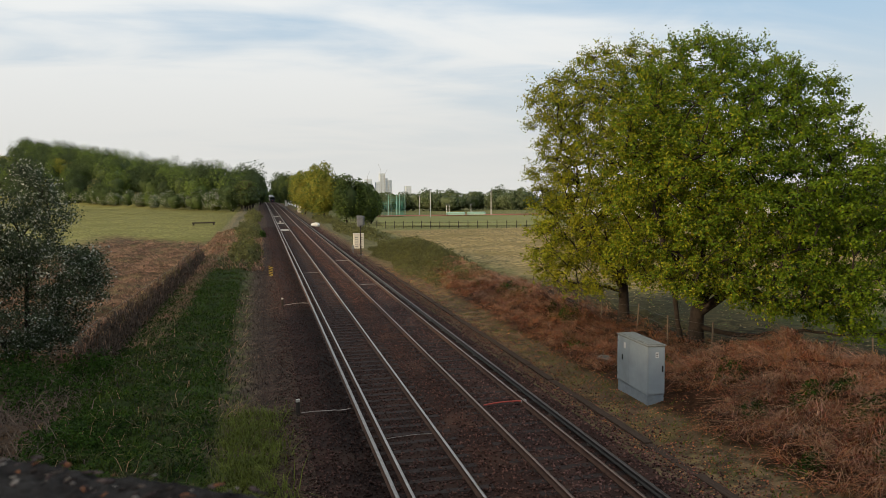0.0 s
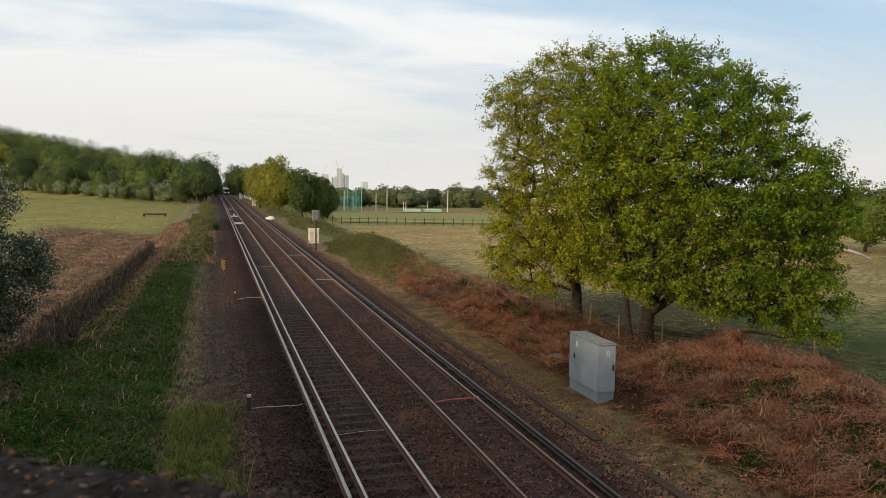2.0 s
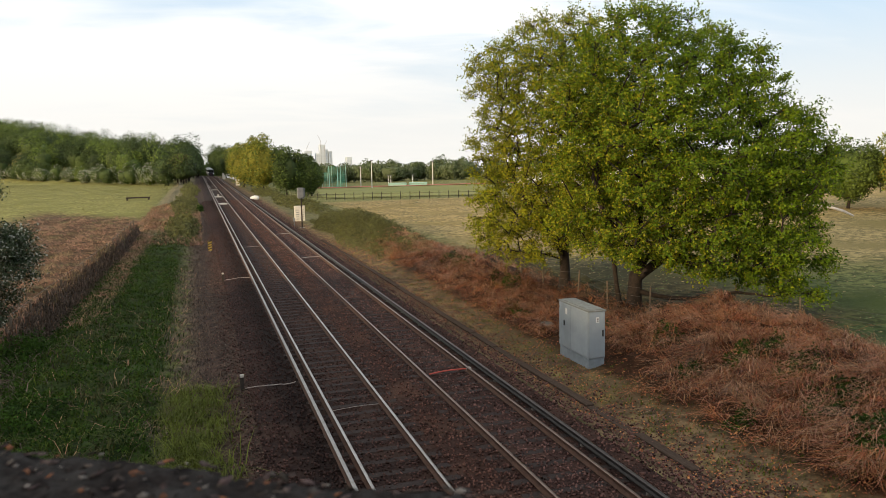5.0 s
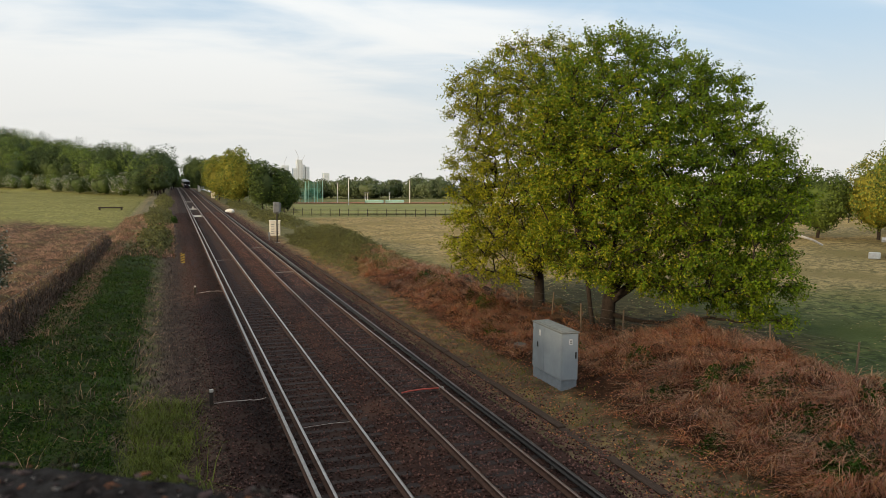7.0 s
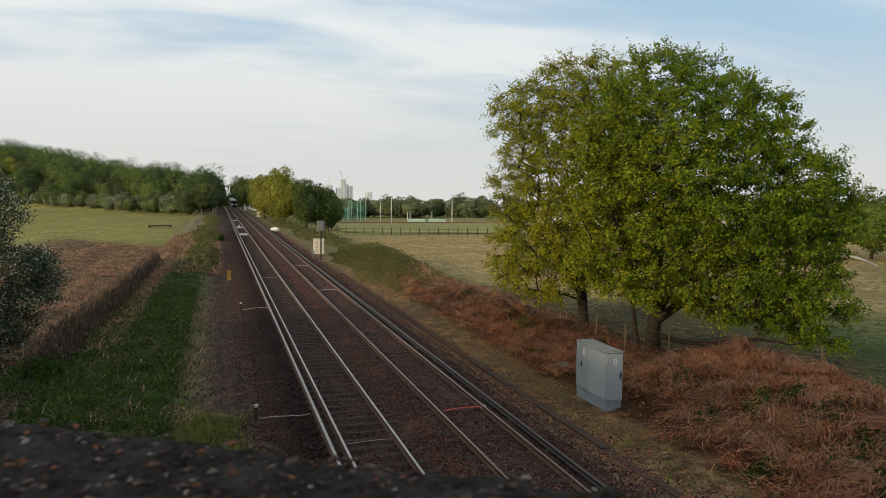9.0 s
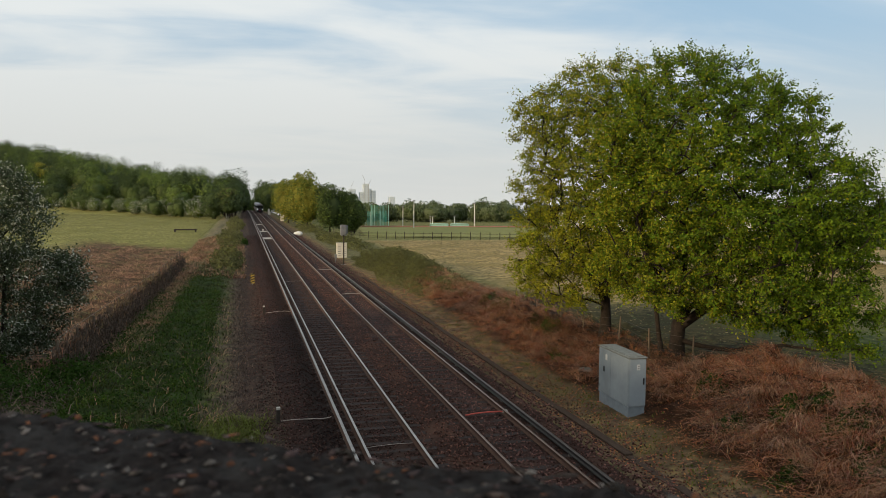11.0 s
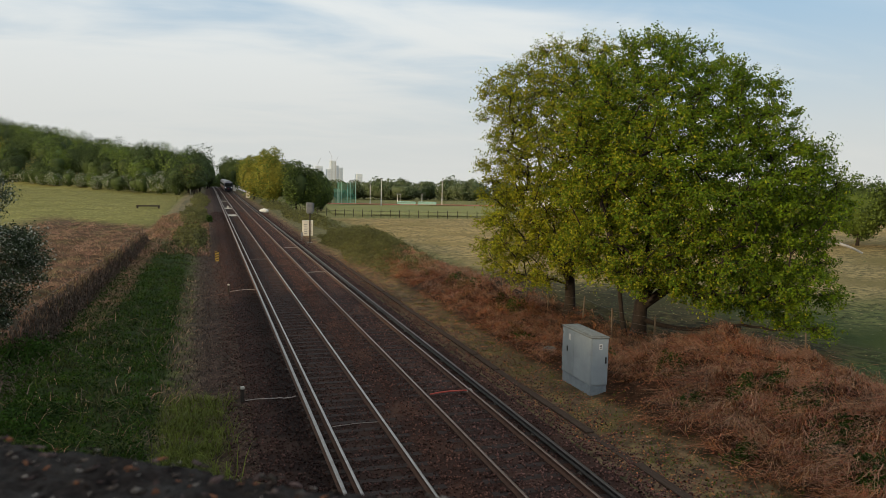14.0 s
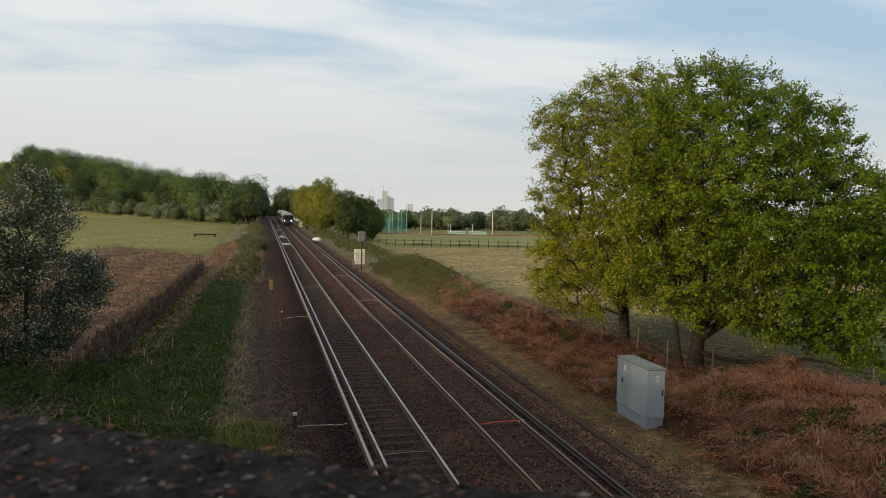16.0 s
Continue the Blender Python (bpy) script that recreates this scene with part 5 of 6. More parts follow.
def make_vine_fence():
    t = anchor("overgrown_fence", pose(0, 0, 0), "wire fence matted with dead brown climbing stems", "fence")
    ys = np.arange(30, 78, 3.0)
    top = 1.75
    for y in ys:
        x = float(fence_x(y))
        z = float(height(x, y)) - 0.1
        part("post", rodded((x, y, z), (x, y, z + top), 0.05, n=6), POSTW, t)
    for h in (0.5, 1.1, 1.65):
        for a, b in ((ys[0], 57.0), (57.0, ys[-1])):
            part("wire", rodded((float(fence_x(a)), a, h), (float(fence_x(b)), b, h - 0.05), 0.006, n=5), WIRE, t)
    n = 19000
    y = rng.uniform(29.5, 77, n)
    u = rng.random(n)
    hgt = (1.66 + 0.20 * wobble(y, y * 0.3, 4.2, 1) + 0.15 * wobble(y, y, 1.1, 2)) * (1 - 0.25 * smooth01(y, 66, 77))
    b = np.stack([fence_x(y) + rng.normal(0, 0.10, n) + 0.35 * (1 - u), y, height(fence_x(y), y) - 0.1 + u * hgt * 0.78], 1)
    v, f = blades(b, 0.42, 0.7, 0.017, 0.7)
    tagged(fast("climber_growth", v, f, [DEADVINE, MEADOWB], t, False, np.repeat((rng.random(n) < 0.55 * smooth01(u, 0.7, 1.0) + 0.08).astype(int), 2)), kind="stuff")
    # stems hanging down the face
    y3 = rng.uniform(30, 77, 5000)
    drop = rng.uniform(0.5, 1.3, 5000)
    top3 = np.stack([fence_x(y3) + rng.normal(0, 0.07, 5000), y3, height(fence_x(y3), y3) + rng.uniform(1.0, 1.5, 5000) * (1 - 0.25 * smooth01(y3, 66, 77))], 1)
    v, f = blades(top3, -drop, -0.45, 0.010, 0.1, rng.normal(0, 0.6, 5000))
    tagged(fast("hanging_stem_growth", v, f, DEADVINE, t), kind="stuff")
    v, f = leaves(b[:9000] + np.array([0.0, 0, 0.2]), 0.07, np.tile([1.0, 0, 0.1], (9000, 1)))
    tagged(fast("leaf_litter", v, f, DEADVINE, t), kind="stuff")


make_vine_fence()


def make_field_fence():
    t = anchor("field_fence", pose(0, 0, 0), "leaning weathered posts with sagging wire along the field", "fence")
    spots = [(17.3, 47, 1.15, 0.05), (17.4, 43.5, 1.1, -0.05), (17.5, 40, 1.2, 0.03), (17.3, 36.6, 1.25, 0.0), (17.9, 33.8, 1.1, 0.05), (17.6, 30.4, 1.35, -0.02), (18.0, 27.6, 1.2, 0.02), (20.5, 27.0, 1.35, 0.22), (22.2, 27.6, 1.2, 0.10), (22.6, 24.0, 1.15, -0.06), (22.9, 20.2, 1.1, 0.05), (23.1, 16.5, 1.1, -0.04)]
    tops = []
    for x, y, h, lean in spots:
        z = float(height(x, y)) - 0.15
        top = (x + lean * 1.2, y - lean * 0.4, z + h + 0.1)
        part("post", rodded((x, y, z), top, 0.045, 0.036, 7), POSTW, t)
        tops.append(Vector(top))
    for drop in (0.12, 0.5, 0.85):
        for a, b in zip(tops, tops[1:]):
            part("wire", rodded(a - Vector((0, 0, drop)), b - Vector((0, 0, drop)), 0.004, n=4), WIRE, t)
    p, r = limb((19.2, 26.4, 1.05), (21.2, 24.8, 0.95), 0.05, 0.02, 0.05, 0.2, 8)
    p[:, 2] = height(p[:, 0], p[:, 1]) + 0.22
    v, f = tubes([(p, r)], 6)
    tagged(fast("fallen_branch", v, f, PALEW, smooth=True), "bleached fallen branch lying in the bracken", "branch")


make_field_fence()


def make_cabinet():
    m = pose(11.86, 21.67, -0.2, 0, 0, -1.2)
    t = anchor("equipment_cabinet", m, "grey steel lineside equipment cabinet on a plinth", "cabinet")
    L, W = 2.2, 0.6
    part("plinth", boxed(0.02, W - 0.02, 0.02, L - 0.02, -0.1, 0.42, 0.01), PLINTH, t, "galvanised base plinth")
    part("body", boxed(0.0, W, 0.0, L, 0.42, 1.98, 0.015), CABINET, t)
    lid = bmesh.new()
    box(lid, -0.03, W + 0.03, -0.03, L + 0.03, 1.98, 2.03, 0.012)
    box(lid, 0.04, W - 0.04, 0.05, L - 0.05, 2.03, 2.055, 0.01)
    part("lid", lid, CABTOP, t, "dirty weathered lid")
    for a, b in ((0.03, L * 0.58), (L * 0.58 + 0.012, L - 0.03)):
        part("door", boxed(-0.018, 0.0, a, b, 0.46, 1.95, 0.006), CABINET, t)
    part("handle", boxed(-0.045, -0.018, L * 0.58 + 0.45, L * 0.58 + 0.50, 1.20, 1.38, 0.006), BLACK, t, "black door handle")
    part("notice", boxed(-0.022, -0.0185, L * 0.58 + 0.26, L * 0.58 + 0.40, 1.62, 1.82), WHITE, t, "white notice plate")
    part("end_door", boxed(0.03, W - 0.03, -0.016, 0.0, 0.46, 1.95, 0.006), CABINET, t)
    part("handle", boxed(W - 0.12, W - 0.07, -0.04, -0.016, 1.15, 1.36, 0.006), BLACK, t, "black door handle")
    pl = part("number_plate", boxed(0.26, 0.37, -0.021, -0.0165, 1.62, 1.80), WHITE, t, "small white plate with dark bars")
    for k in (0, 1):
        part("bar", boxed(0.285, 0.345, -0.024, -0.0215, 1.65 + 0.07 * k, 1.69 + 0.07 * k), BLACK, pl)
    for z in (0.62, 1.75):
        part("hinge", boxed(-0.03, -0.018, L - 0.10, L - 0.07, z, z + 0.08), GREYM, t)


make_cabinet()


def make_signal():
    t = anchor("signal_post", pose(10.2, 79.5, -0.22), "grey signal head seen from behind on a dark post", "signal")
    part("post", rodded((0, 0, -0.2), (0, 0, 3.4), 0.075, 0.07, 10), DARKW, t)
    hd = part("signal_head", boxed(-0.36, 0.26, -0.22, 0.18, 3.1, 4.15, 0.03), GREYM, t, "grey signal box head with backboard")
    part("backboard", boxed(-0.26, 0.46, 0.18, 0.22, 3.16, 4.1, 0.01), GREYM, hd)
    part("bracket", boxed(-0.3, 0.3, -0.05, 0.05, 3.0, 3.1, 0.01), GREYM, t)
    part("foot", boxed(-0.3, 0.25, -0.25, 0.25, -0.2, 0.03, 0.02), CONCRETE, t)
    part("ladder_step", boxed(-0.16, 0.02, -0.09, -0.06, 1.1, 1.16), GREYM, t)
    c = anchor("relay_cabinet", pose(11.1, 88.5, -0.3), "cream lineside relay cabinet with louvred doors", "cabinet")
    part("body", boxed(-0.58, 0.58, -0.3, 0.3, 0.0, 1.75, 0.02), CREAM, c)
    part("lid", boxed(-0.63, 0.63, -0.36, 0.36, 1.75, 1.82, 0.02), CREAM, c)
    for x in (-0.28, 0.28):
        d = part("door", boxed(x - 0.265, x + 0.265, -0.325, -0.3, 0.1, 1.7, 0.008), CREAM, c)
        for k in range(5):
            part("louvre", boxed(x - 0.17, x + 0.17, -0.34, -0.325, 0.3 + 0.26 * k, 0.36 + 0.26 * k), GREYM, d)
    s = anchor("junction_box", pose(9.62, 81.5, -0.25), "small grey junction box on a short post", "box")
    part("post", rodded((0, 0, -0.1), (0, 0, 0.5), 0.04), GREYM, s)
    part("case", boxed(-0.12, 0.12, -0.1, 0.1, 0.5, 0.95, 0.02), GREYM, s)
    for x, y, h in ((9.9, 220, 1.6), (8.95, 300, 2.2)):
        b = anchor("relay_box", pose(x + 1.0, y, float(grade(y)) - 0.15), "small pale lineside box", "cabinet", "distant lineside boxes")
        part("body", boxed(-0.5, 0.5, -0.4, 0.4, 0, h, 0.03), CREAM, b)
        part("lid", boxed(-0.55, 0.55, -0.45, 0.45, h, h + 0.07), CREAM, b)


make_signal()


def make_small_lineside():
    s = anchor("warning_marker", pose(0.72, 61.0, -0.15), "yellow marker board with black diagonal stripes", "sign")
    part("stake", boxed(-0.03, 0.03, 0.0, 0.04, -0.1, 0.9), GREYM, s)
    bd = part("board", boxed(-0.15, 0.15, -0.02, 0.0, 0.2, 0.95, 0.004), YELLOW, s)
    for k in range(4):
        bm = bmesh.new()
        vs = [bm.verts.new(v) for v in ((-0.15, -0.024, 0.24 + 0.19 * k), (0.15, -0.024, 0.34 + 0.19 * k), (0.15, -0.024, 0.42 + 0.19 * k), (-0.15, -0.024, 0.32 + 0.19 * k))]
        bm.faces.new(vs)
        part("stripe", bm, BLACK, bd, "black diagonal stripe")
    for x, y in ((1.0, 23.4), (1.17, 45.6)):
        t = anchor("cable_stub", pose(x, y, -0.12), "short dark post with a pale cap beside the stones", "post", "cable stubs")
        part("post", boxed(-0.055, 0.055, -0.055, 0.055, -0.1, 0.48, 0.01), DARKW, t)
        part("cap", boxed(-0.06, 0.06, -0.06, 0.06, 0.48, 0.56, 0.012), PALEW, t, "pale worn cap")
        pts, r = limb((0.08, 0, 0.12), (1.6, -0.1, 0.19), 0.014, 0.014, 0.03, 0.2, 14)
        v, f = tubes([(pts, r)], 6)
        fast("cable", v, f, CABLE, t, True)
    t = anchor("cross_bond", pose(6.65, 22.4, 0.02), "red-sleeved cross bond cable between the rails", "cable")
    pts, r = limb((0, 0, 0.08), (1.35, 0.2, 0.06), 0.024, 0.024, 0.02, 0.05, 10)
    v, f = tubes([(pts, r)], 8)
    fast("sleeve", v, f, RED, t, True)
    part("clamp", boxed(1.30, 1.46, 0.12, 0.26, 0.0, 0.12, 0.02), PALEW, t, "pale end clamp")
    for y in (53.0, 71.0):
        part_t = anchor("cross_bond", pose(6.65, y, 0.02), "dull cross bond cable between the rails", "cable")
        pts, r = limb((0, 0, 0.05), (1.3, 0.1, 0.05), 0.02, 0.02, 0.02, 0.05, 8)
        v, f = tubes([(pts, r)], 6)
        fast("sleeve", v, f, CABLE, part_t, True)
    for y in (20.2, 62.0):
        b = anchor("crossing_cable", pose(3.18, y, 0.04), "thin pale cable lying across the sleepers", "cable", "track cables")
        pts, r = limb((0.05, 0, 0.01), (1.35, 0.12, 0.01), 0.009, 0.009, 0.01, 0.06, 8)
        v, f = tubes([(pts, r)], 5)
        fast("sleeve", v, f, CABLE, b, True)
    for y0, y1 in ((124.0, 128.0), (149, 152), (186, 188)):
        b = anchor("track_panel", pose(3.874, y0, 0.0), "pale board panel laid between the rails", "panel", "track panels")
        part("board", boxed(-0.62, 0.62, 0, y1 - y0, 0.02, 0.09, 0.01), PALEW, b)
        if y0 > 140 and y0 < 160:
            part("box", boxed(-0.25, 0.05, 0.4, 0.8, 0.09, 0.55, 0.03), PALEW, b)
    bag = bmesh.new()
    for k in range(5):
        r = bmesh.ops.create_icosphere(bag, subdivisions=2, radius=0.5)
        o = Vector((random.uniform(-0.5, 0.5), random.uniform(-0.3, 0.3), random.uniform(0.15, 0.4)))
        for v in r["verts"]:
            v.co = Vector((v.co.x, v.co.y, v.co.z * 0.8)) * (1 + 0.14 * noise.noise(v.co * 4 + o)) + o
    bo = part("rubble_bag", bag, WHITE, None, smooth=True)
    bo.matrix_world = pose(9.9, 140.2, -0.15)
    tagged(bo, "slumped white rubble sacks on the path", "sack")
    # old edging along the walkway
    ed = anchor("path_edging", pose(0, 0, 0), "old timber edging along the walkway", "edging")
    first = part("edge_board", boxed(-0.13, 0.13, 0, 2.37, -0.25, -0.13, 0.012), TIMBER, ed)
    first.location = (10.25, 9.0, 0)
    for k in range(1, 24):
        o = first.copy(); scene.collection.objects.link(o)
        o.location = (10.25 + random.uniform(-0.03, 0.03), 9.0 + 2.4 * k, random.uniform(-0.05, 0.0)); o.rotation_euler[2] = random.uniform(-0.015, 0.015)
    for x, y in ((0.95, 29.6), (1.05, 33.2), (0.9, 52)):
        o = part("cover_slab", boxed(-0.22, 0.22, -0.3, 0.3, -0.1, 0.0, 0.015), CONCRETE, None)
        o.matrix_world = pose(x, y, -0.09, 0, 0, random.uniform(-8, 8))
        tagged(o, "small grey concrete cover slab in the path", "slab", "cover slabs")
    rk = bmesh.new()
    bmesh.ops.create_icosphere(rk, subdivisions=2, radius=0.22)
    for v in rk.verts:
        v.co = Vector((v.co.x * 1.5, v.co.y, v.co.z * 0.7)) * (1 + 0.3 * noise.noise(v.co * 5))
    ro = part("boulder", rk, PORCELAIN, None)
    ro.matrix_world = pose(13.2, 27.6, 0.02)
    tagged(ro, "grey lump of rubble in the bracken", "rock")
    # low timber jump in the meadow
    j = anchor("timber_rail", pose(-12.6, 152.5, float(height(-12.6, 152.5)) - 0.06), "low dark timber rail in the meadow", "rail")
    part("beam", boxed(0, 4.2, -0.1, 0.1, 0.35, 0.6, 0.02), DARKW, j)
    for x in (0.25, 3.95):
        part("leg", boxed(x - 0.15, x + 0.15, -0.25, 0.25, 0, 0.45, 0.02), DARKW, j)


make_small_lineside()


# ---- the sports ground and the distance ----
def sheet(name, corners, mat, dz, label, cat, n=14):
    a, b, c, d = [np.array(p, float) for p in corners]
    s = np.linspace(0, 1, n)
    U, V = np.meshgrid(s, s)
    P = a * ((1 - U) * (1 - V))[..., None] + b * (U * (1 - V))[..., None] + c * (U * V)[..., None] + d * ((1 - U) * V)[..., None]
    z = height(P[..., 0], P[..., 1]) - 0.06 + dz
    i = (np.arange(n - 1)[:, None] * n + np.arange(n - 1)[None]).ravel()
    ob = fast(name, np.concatenate([P, z[..., None]], -1).reshape(-1, 3), np.stack([i, i + 1, i + n + 1, i + n], 1), mat, smooth=True)
    return tagged(ob, label, cat, kind="structure")


def make_sports():
    sheet("pitch", ((24, 152), (140, 92), (200, 240), (44, 300)), TURF, 0.12, "mown green sports pitch", "pitch")
    sheet("running_track", ((43, 288), (190, 226), (195, 242), (46, 310)), TARTAN, 0.3, "red running track beyond the pitch", "track")
    sheet("track_bend", ((60, 126), (110, 106), (112, 112), (62, 134)), TARTAN, 0.3, "red running surface of the near bend", "track")
    f = anchor("boundary_fence", pose(0, 0, 0), "dark post-and-rail fence along the sports ground", "fence")
    a, b = Vector((17.0, 147, 0)), Vector((110, 86, 0))
    n = 62
    pm = boxed(-0.05, 0.05, -0.05, 0.05, -0.3, 1.3)
    first = part("post", pm, DARKW, f)
    for k in range(n):
        p = a.lerp(b, k / (n - 1))
        o = first if k == 0 else first.copy()
        if k:
            scene.collection.objects.link(o)
        o.location = (p.x, p.y, float(height(p.x, p.y)))
    for h in (0.45, 1.0):
        bm = bmesh.new()
        for k in range(n - 1):
            p, q = a.lerp(b, k / (n - 1)), a.lerp(b, (k + 1) / (n - 1))
            rod(bm, (p.x, p.y, float(height(p.x, p.y)) + h), (q.x, q.y, float(height(q.x, q.y)) + h), 0.024, n=4)
        part("rail", bm, DARKW, f)
    for k, (u, y, h) in enumerate(((0.2225, 262, 9.5), (0.2075, 306, 8.0), (0.3075, 285, 9.0), (0.2450, 345, 4.0), (0.2485, 345, 4.0), (0.279, 345, 4.0))):
        x = u * y
        z = float(height(x, y))
        t = anchor("floodlight_mast", pose(x, y, z), "slim pale floodlight mast at the sports ground", "floodlight", "sports floodlights")
        part("mast", rodded((0, 0, -0.3), (0, 0, h), 0.17, 0.11, 8), WHITE, t)
        part("lamp_bar", boxed(-0.45, 0.45, -0.2, 0.2, h - 0.15, h + 0.25), GREYM, t)
    for x, y in ((71.0, 290), (78.6, 287.5)):
        t = anchor("dugout", pose(x, y, float(height(x, y)) - 0.05, 0, 0, -22), "low pale curved team shelter", "shelter", "team shelters")
        part("roof", boxed(0, 7.2, -0.9, 0.9, 0.95, 1.4, 0.3), NETP, t)
        part("back", boxed(0.05, 7.15, -0.5, -0.3, 0, 1.1), NETP, t)
        for sx in (0.05, 7.0):
            part("side", boxed(sx, sx + 0.15, -0.8, 0.8, 0, 1.1), NETP, t)
    c = anchor("throwing_cage", pose(50.0, 310, float(height(50, 310))), "green netted throwing cage on tall poles", "cage")
    for k, (x, y, h) in enumerate(((-1.4, 0, 6.0), (0.6, -1, 6.0), (1.0, -2, 8.8), (2.6, 1, 8.8), (4.4, -2, 8.8), (6.2, 1, 8.8), (7.9, -2, 8.8), (8.6, 2, 8.8), (2.0, 3, 6), (5.4, 3, 6))):
        part("pole", rodded((x, y, -0.3), (x, y, h), 0.12, 0.10, 6), NETP, c)
    for x0, x1, y, h in ((-1.4, 1.0, 0, 6.0), (1.0, 4.4, 1.6, 8.6), (4.4, 8.2, 1.2, 8.6), (0.0, 8.6, 3, 6.2)):
        bm = bmesh.new()
        k = int((x1 - x0) / 0.42)
        for i in range(k):
            box(bm, x0 + 0.42 * i, x0 + 0.42 * i + 0.055, y, y + 0.04, 0.2, h)
        for i in range(int(h / 0.8)):
            box(bm, x0, x1, y - 0.03, y, 0.3 + 0.8 * i, 0.35 + 0.8 * i)
        part("net", bm, NET, c, "green net panel")
    # white pavilion glimpsed behind the oaks
    p = anchor("pavilion", pose(108, 191, float(height(95, 196)) - 0.3, 0, 0, -25), "long low white pavilion behind the trees", "building")
    part("wall", boxed(-24, 40, -5, 5, 0, 5.2), WHITE, p)
    part("roof", boxed(-25, 41, -5.4, 5.4, 5.2, 5.5), WHITE, p)


make_sports()


def tower(x, w, top, base, depth=30.0, mat=None):
    t = anchor("tower_block", pose(x, 2500, base), "high-rise block in the distance, haze put into its pale grey", "building", "distant towers")
    h = top - base
    part("wall", boxed(-w / 2, w / 2, 0, depth, 0, h), mat or TOWERM, t)
    cols = max(2, int(w / 7))
    for c in range(cols):
        x0 = -w / 2 + (c + 0.25) * w / cols
        for k in range(int(h / 9)):
            part("window", boxed(x0, x0 + 0.5 * w / cols, -0.6, 0.1, 2 + 9 * k, 7 + 9 * k), TOWERW, t)
    return t


def make_skyline():
    base = -90
    tower(350, 22, 31, base)
    tower(381, 12, 22, base)
    tower(396, 17, 50, base)
    tower(409, 8, 34, base)
    tower(421, 12, 28, base)
    tower(483, 18, 8, base)
    for x, z, s in ((344, 32, 1), (389, 54, -1), (401, 38, 1)):
        t = anchor("tower_crane", pose(x, 2490, -90), "thin grey tower crane above the high-rises", "crane", "tower cranes")
        part("mast", boxed(-0.5, 0.5, -0.5, 0.5, 0, z + 90 + 9), CRANE, t)
        part("jib", rodded((0, 0, z + 98), (s * 9, 0, z + 116), 0.45, n=4), CRANE, t)


make_skyline()


def make_far_field_things():
    s = anchor("field_shelter", pose(59.8, 50.4, float(height(60, 50)) - 0.06, 0, 0, -50), "small brown timber field shelter with pale roof", "shed")
    part("wall", boxed(0, 5, 0, 2.5, 0, 1.5), DARKW, s)
    part("roof", boxed(-0.4, 5.4, -0.5, 2.9, 1.5, 1.72, 0.03), PALEW, s, "pale sheet roof")
    t = anchor("water_trough", pose(58.2, 50.8, float(height(58, 51)) - 0.06, 0, 0, -50), "white plastic tank in the field", "tank")
    part("tank", boxed(0, 0.95, 0, 0.6, 0.0, 0.58, 0.06), WHITE, t)
    p, r = limb((58.5, 66, 0.6), (62.5, 60, 0.25), 0.28, 0.1, 0.1, 0.2, 9)
    p[:, 2] += height(p[:, 0], p[:, 1])
    q, r2 = limb(p[3], p[3] + np.array([1.5, 1, 1.4]), 0.12, 0.03, 0, 0.2, 6)
    v, f = tubes([(p, r), (q, r2)], 7)
    tagged(fast("fallen_tree", v, f, PALEW, smooth=True), "bleached fallen tree trunk lying in the field", "log")


make_far_field_things()


# ---- shade from behind: the road's embankment and its trees ----
def make_behind():
    """The road's embankment, running off from the bridge on both sides."""
    for name, u0, u1 in (("road_embankment", -90, -9), ("road_embankment", 12, 90)):
        sec = [(-18, -0.5), (-8.5, 5.04), (0.9, 5.04), (9.0, -0.5)]
        v = np.array([(u, a, z) for u in (u0, u1) for a, z in sec], float)
        f = np.array([[0, 1, 5, 4], [1, 2, 6, 5], [2, 3, 7, 6], [3, 0, 4, 7], [0, 3, 2, 1], [4, 5, 6, 7]])
        ob = fast(name, v, f, TURF)
        ob.matrix_world = BRIDGE
        tagged(ob, "grassed road embankment leading to the bridge", "embankment", kind="structure")
    for k in range(15):
        p = PT * (-12 - 5.2 * k) + PN * (-13.5 + rng.normal(0, 1.0))
        t = crown_tree("roadside_tree", (p.x, p.y), rng.uniform(10.0, 12.5), 4.2, 5.4, (WOOD_A, WOOD_B), 1300, 0.55, "tall green roadside tree behind the bridge", group="roadside trees", trunk=0.3, clumps=40)
        t.location.z = 1.6


make_behind()


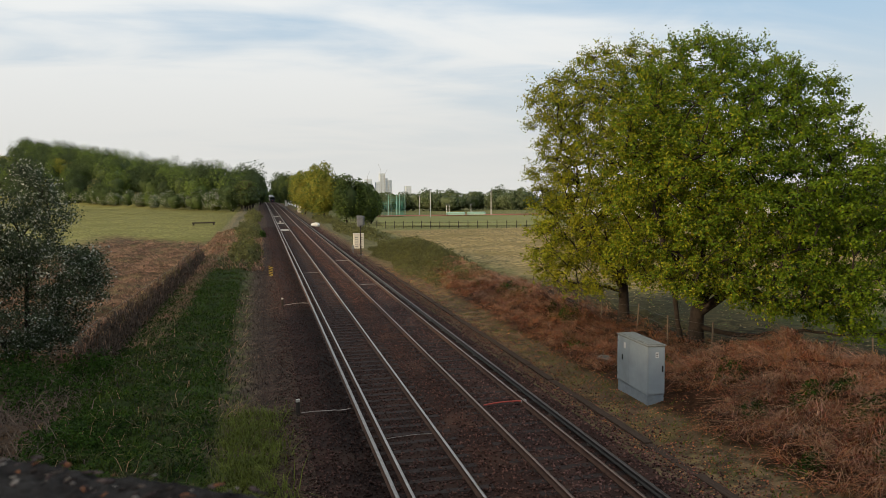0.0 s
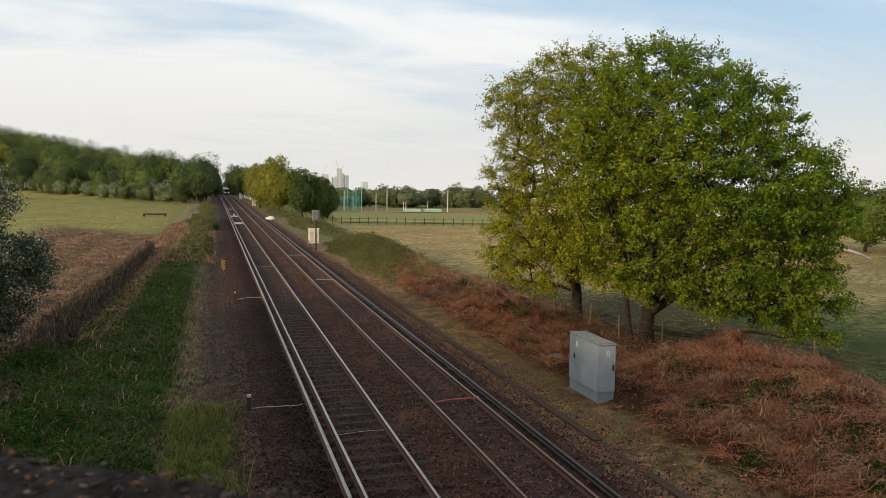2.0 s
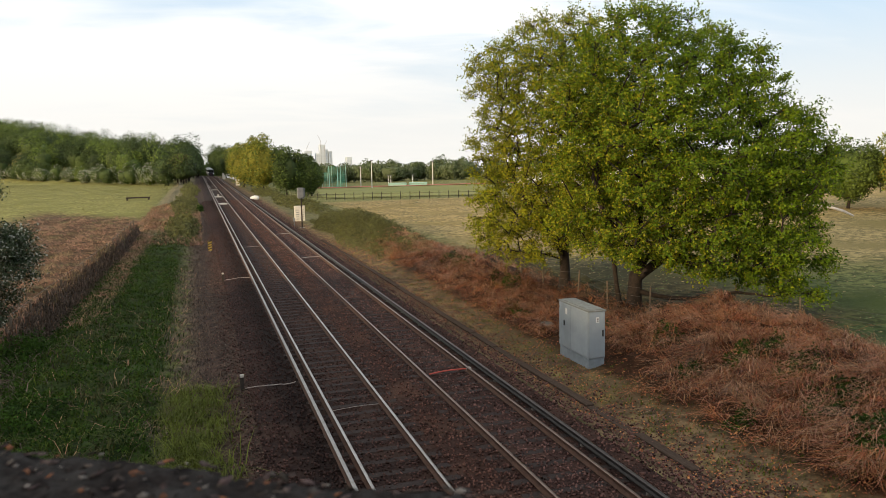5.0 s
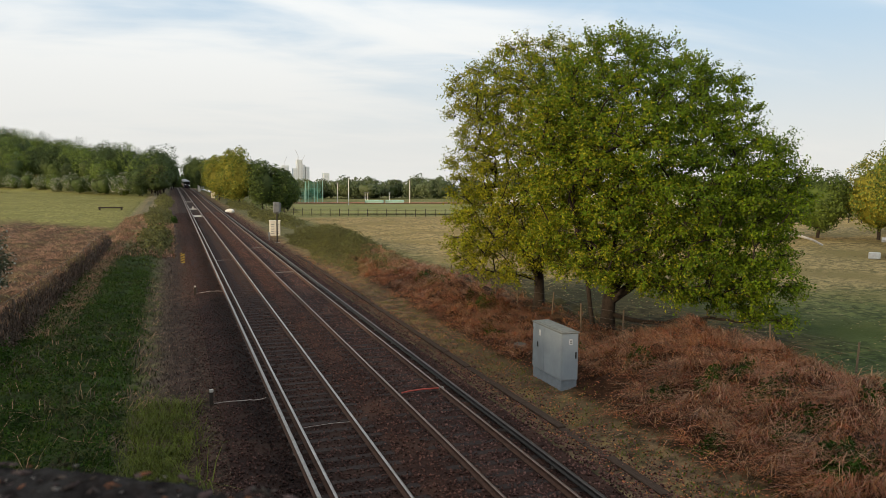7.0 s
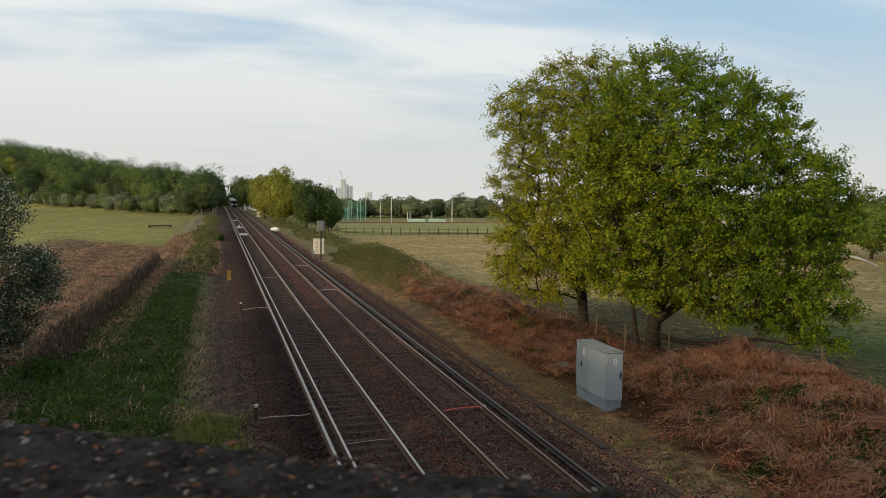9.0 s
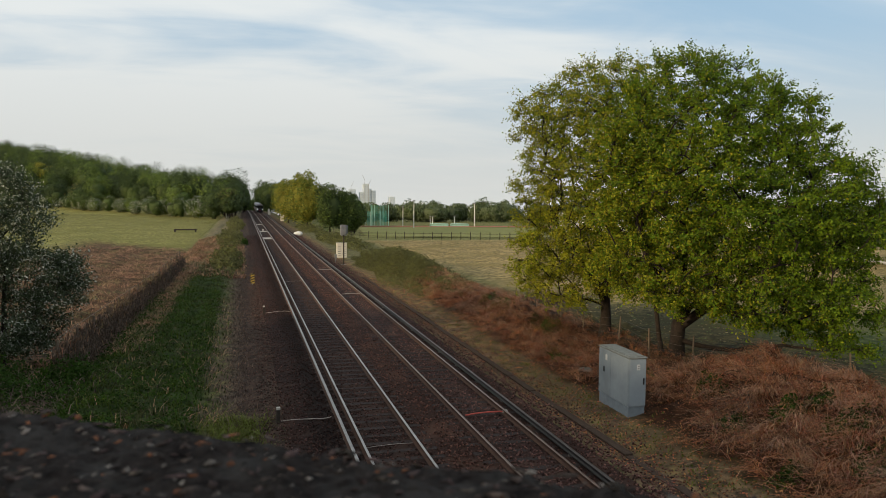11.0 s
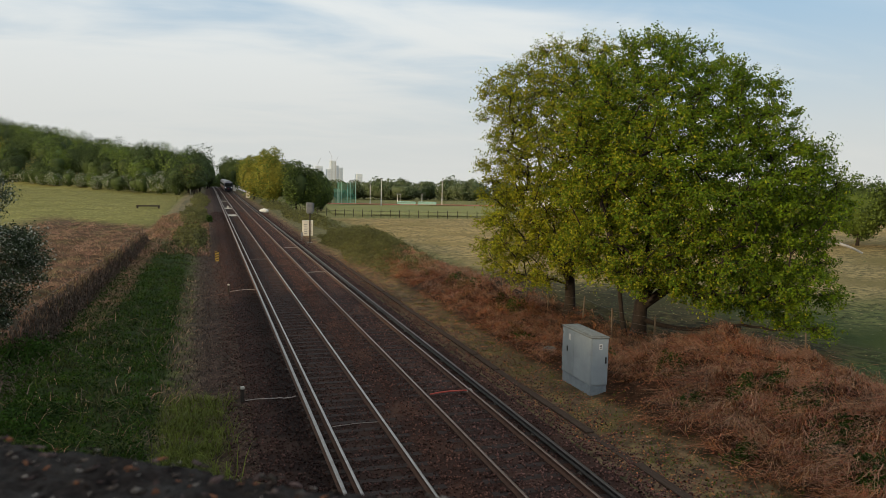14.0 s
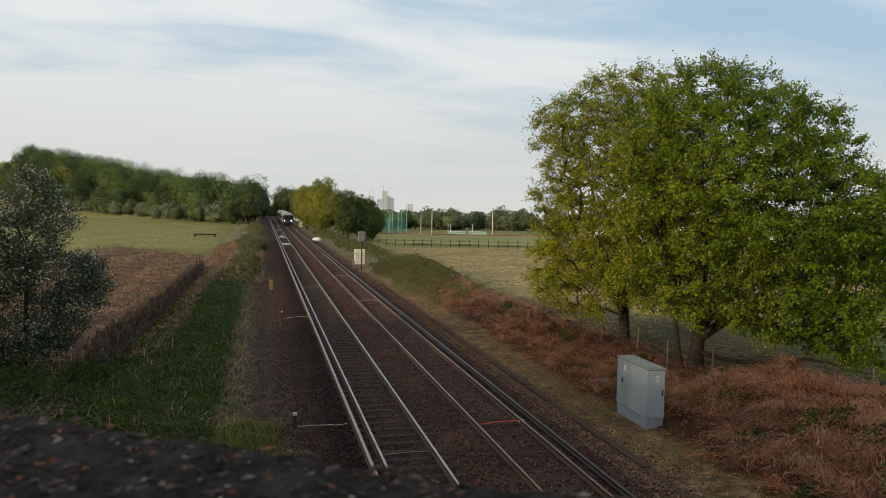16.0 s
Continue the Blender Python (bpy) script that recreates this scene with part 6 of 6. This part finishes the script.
# ---- the train ----
def make_train():
    t = anchor("train", pose(7.215, 450, 0), "pale electric multiple-unit train with red-trimmed dark front", "train")
    for c in range(4):
        y0 = 20.4 * c
        sec = [(-1.38, 1.0), (-1.40, 2.2), (-1.30, 3.2), (-0.85, 3.7), (0.85, 3.7), (1.30, 3.2), (1.40, 2.2), (1.38, 1.0)]
        bm = bmesh.new()
        r0 = [bm.verts.new((x, y0 + (0.3 if c == 0 and z > 2 else 0.0), z)) for x, z in sec]
        r1 = [bm.verts.new((x, y0 + 19.9, z)) for x, z in sec]
        for i in range(len(sec)):
            j = (i + 1) % len(sec)
            bm.faces.new((r0[i], r0[j], r1[j], r1[i]))
        bm.faces.new(r0[::-1]); bm.faces.new(r1)
        car = part("carriage", bm, TRAINB, t)
        part("underframe", boxed(-1.2, 1.2, y0 + 0.5, y0 + 19.4, 0.35, 1.0), TRAINF, t)
        part("skirt_stripe", boxed(-1.41, 1.41, y0 + 0.4, y0 + 19.6, 1.02, 1.28), TRAINR, car)
        for k in range(8):
            part("window", boxed(-1.425, 1.425, y0 + 1.4 + 2.3 * k, y0 + 3.0 + 2.3 * k, 1.95, 2.75), GLASS_D, car)
        for yb in (3.0, 16.8):
            part("bogie", boxed(-1.1, 1.1, y0 + yb - 1.5, y0 + yb + 1.5, 0.18, 0.6), TRAINF, t)
    fr = part("cab_front", boxed(-1.36, 1.36, -0.25, 0.02, 0.95, 3.15, 0.12), TRAINF, t, "dark cab front")
    part("windscreen", boxed(-1.15, 1.15, -0.28, -0.25, 2.0, 3.0), GLASS_D, fr)
    part("front_panel", boxed(-0.22, 0.22, -0.28, -0.252, 0.97, 1.2), TRAINR, fr, "red coupling panel")
    for x in (-0.95, 0.95):
        bm = bmesh.new()
        rod(bm, (x, -0.34, 1.5), (x, -0.24, 1.5), 0.12, n=12)
        part("headlamp", bm, LAMP, fr, "bright lit headlamp")
    return t


TRAIN = make_train()


def motions():
    rows = [(0.0, 450), (4.0, 416), (7.0, 382), (10.0, 345), (13.0, 298), (14.0, 277), (15.0, 251), (16.0, 219)]
    walk(TRAIN, [(t, pose(7.215, y, float(grade(y)))) for t, y in rows])


motions()
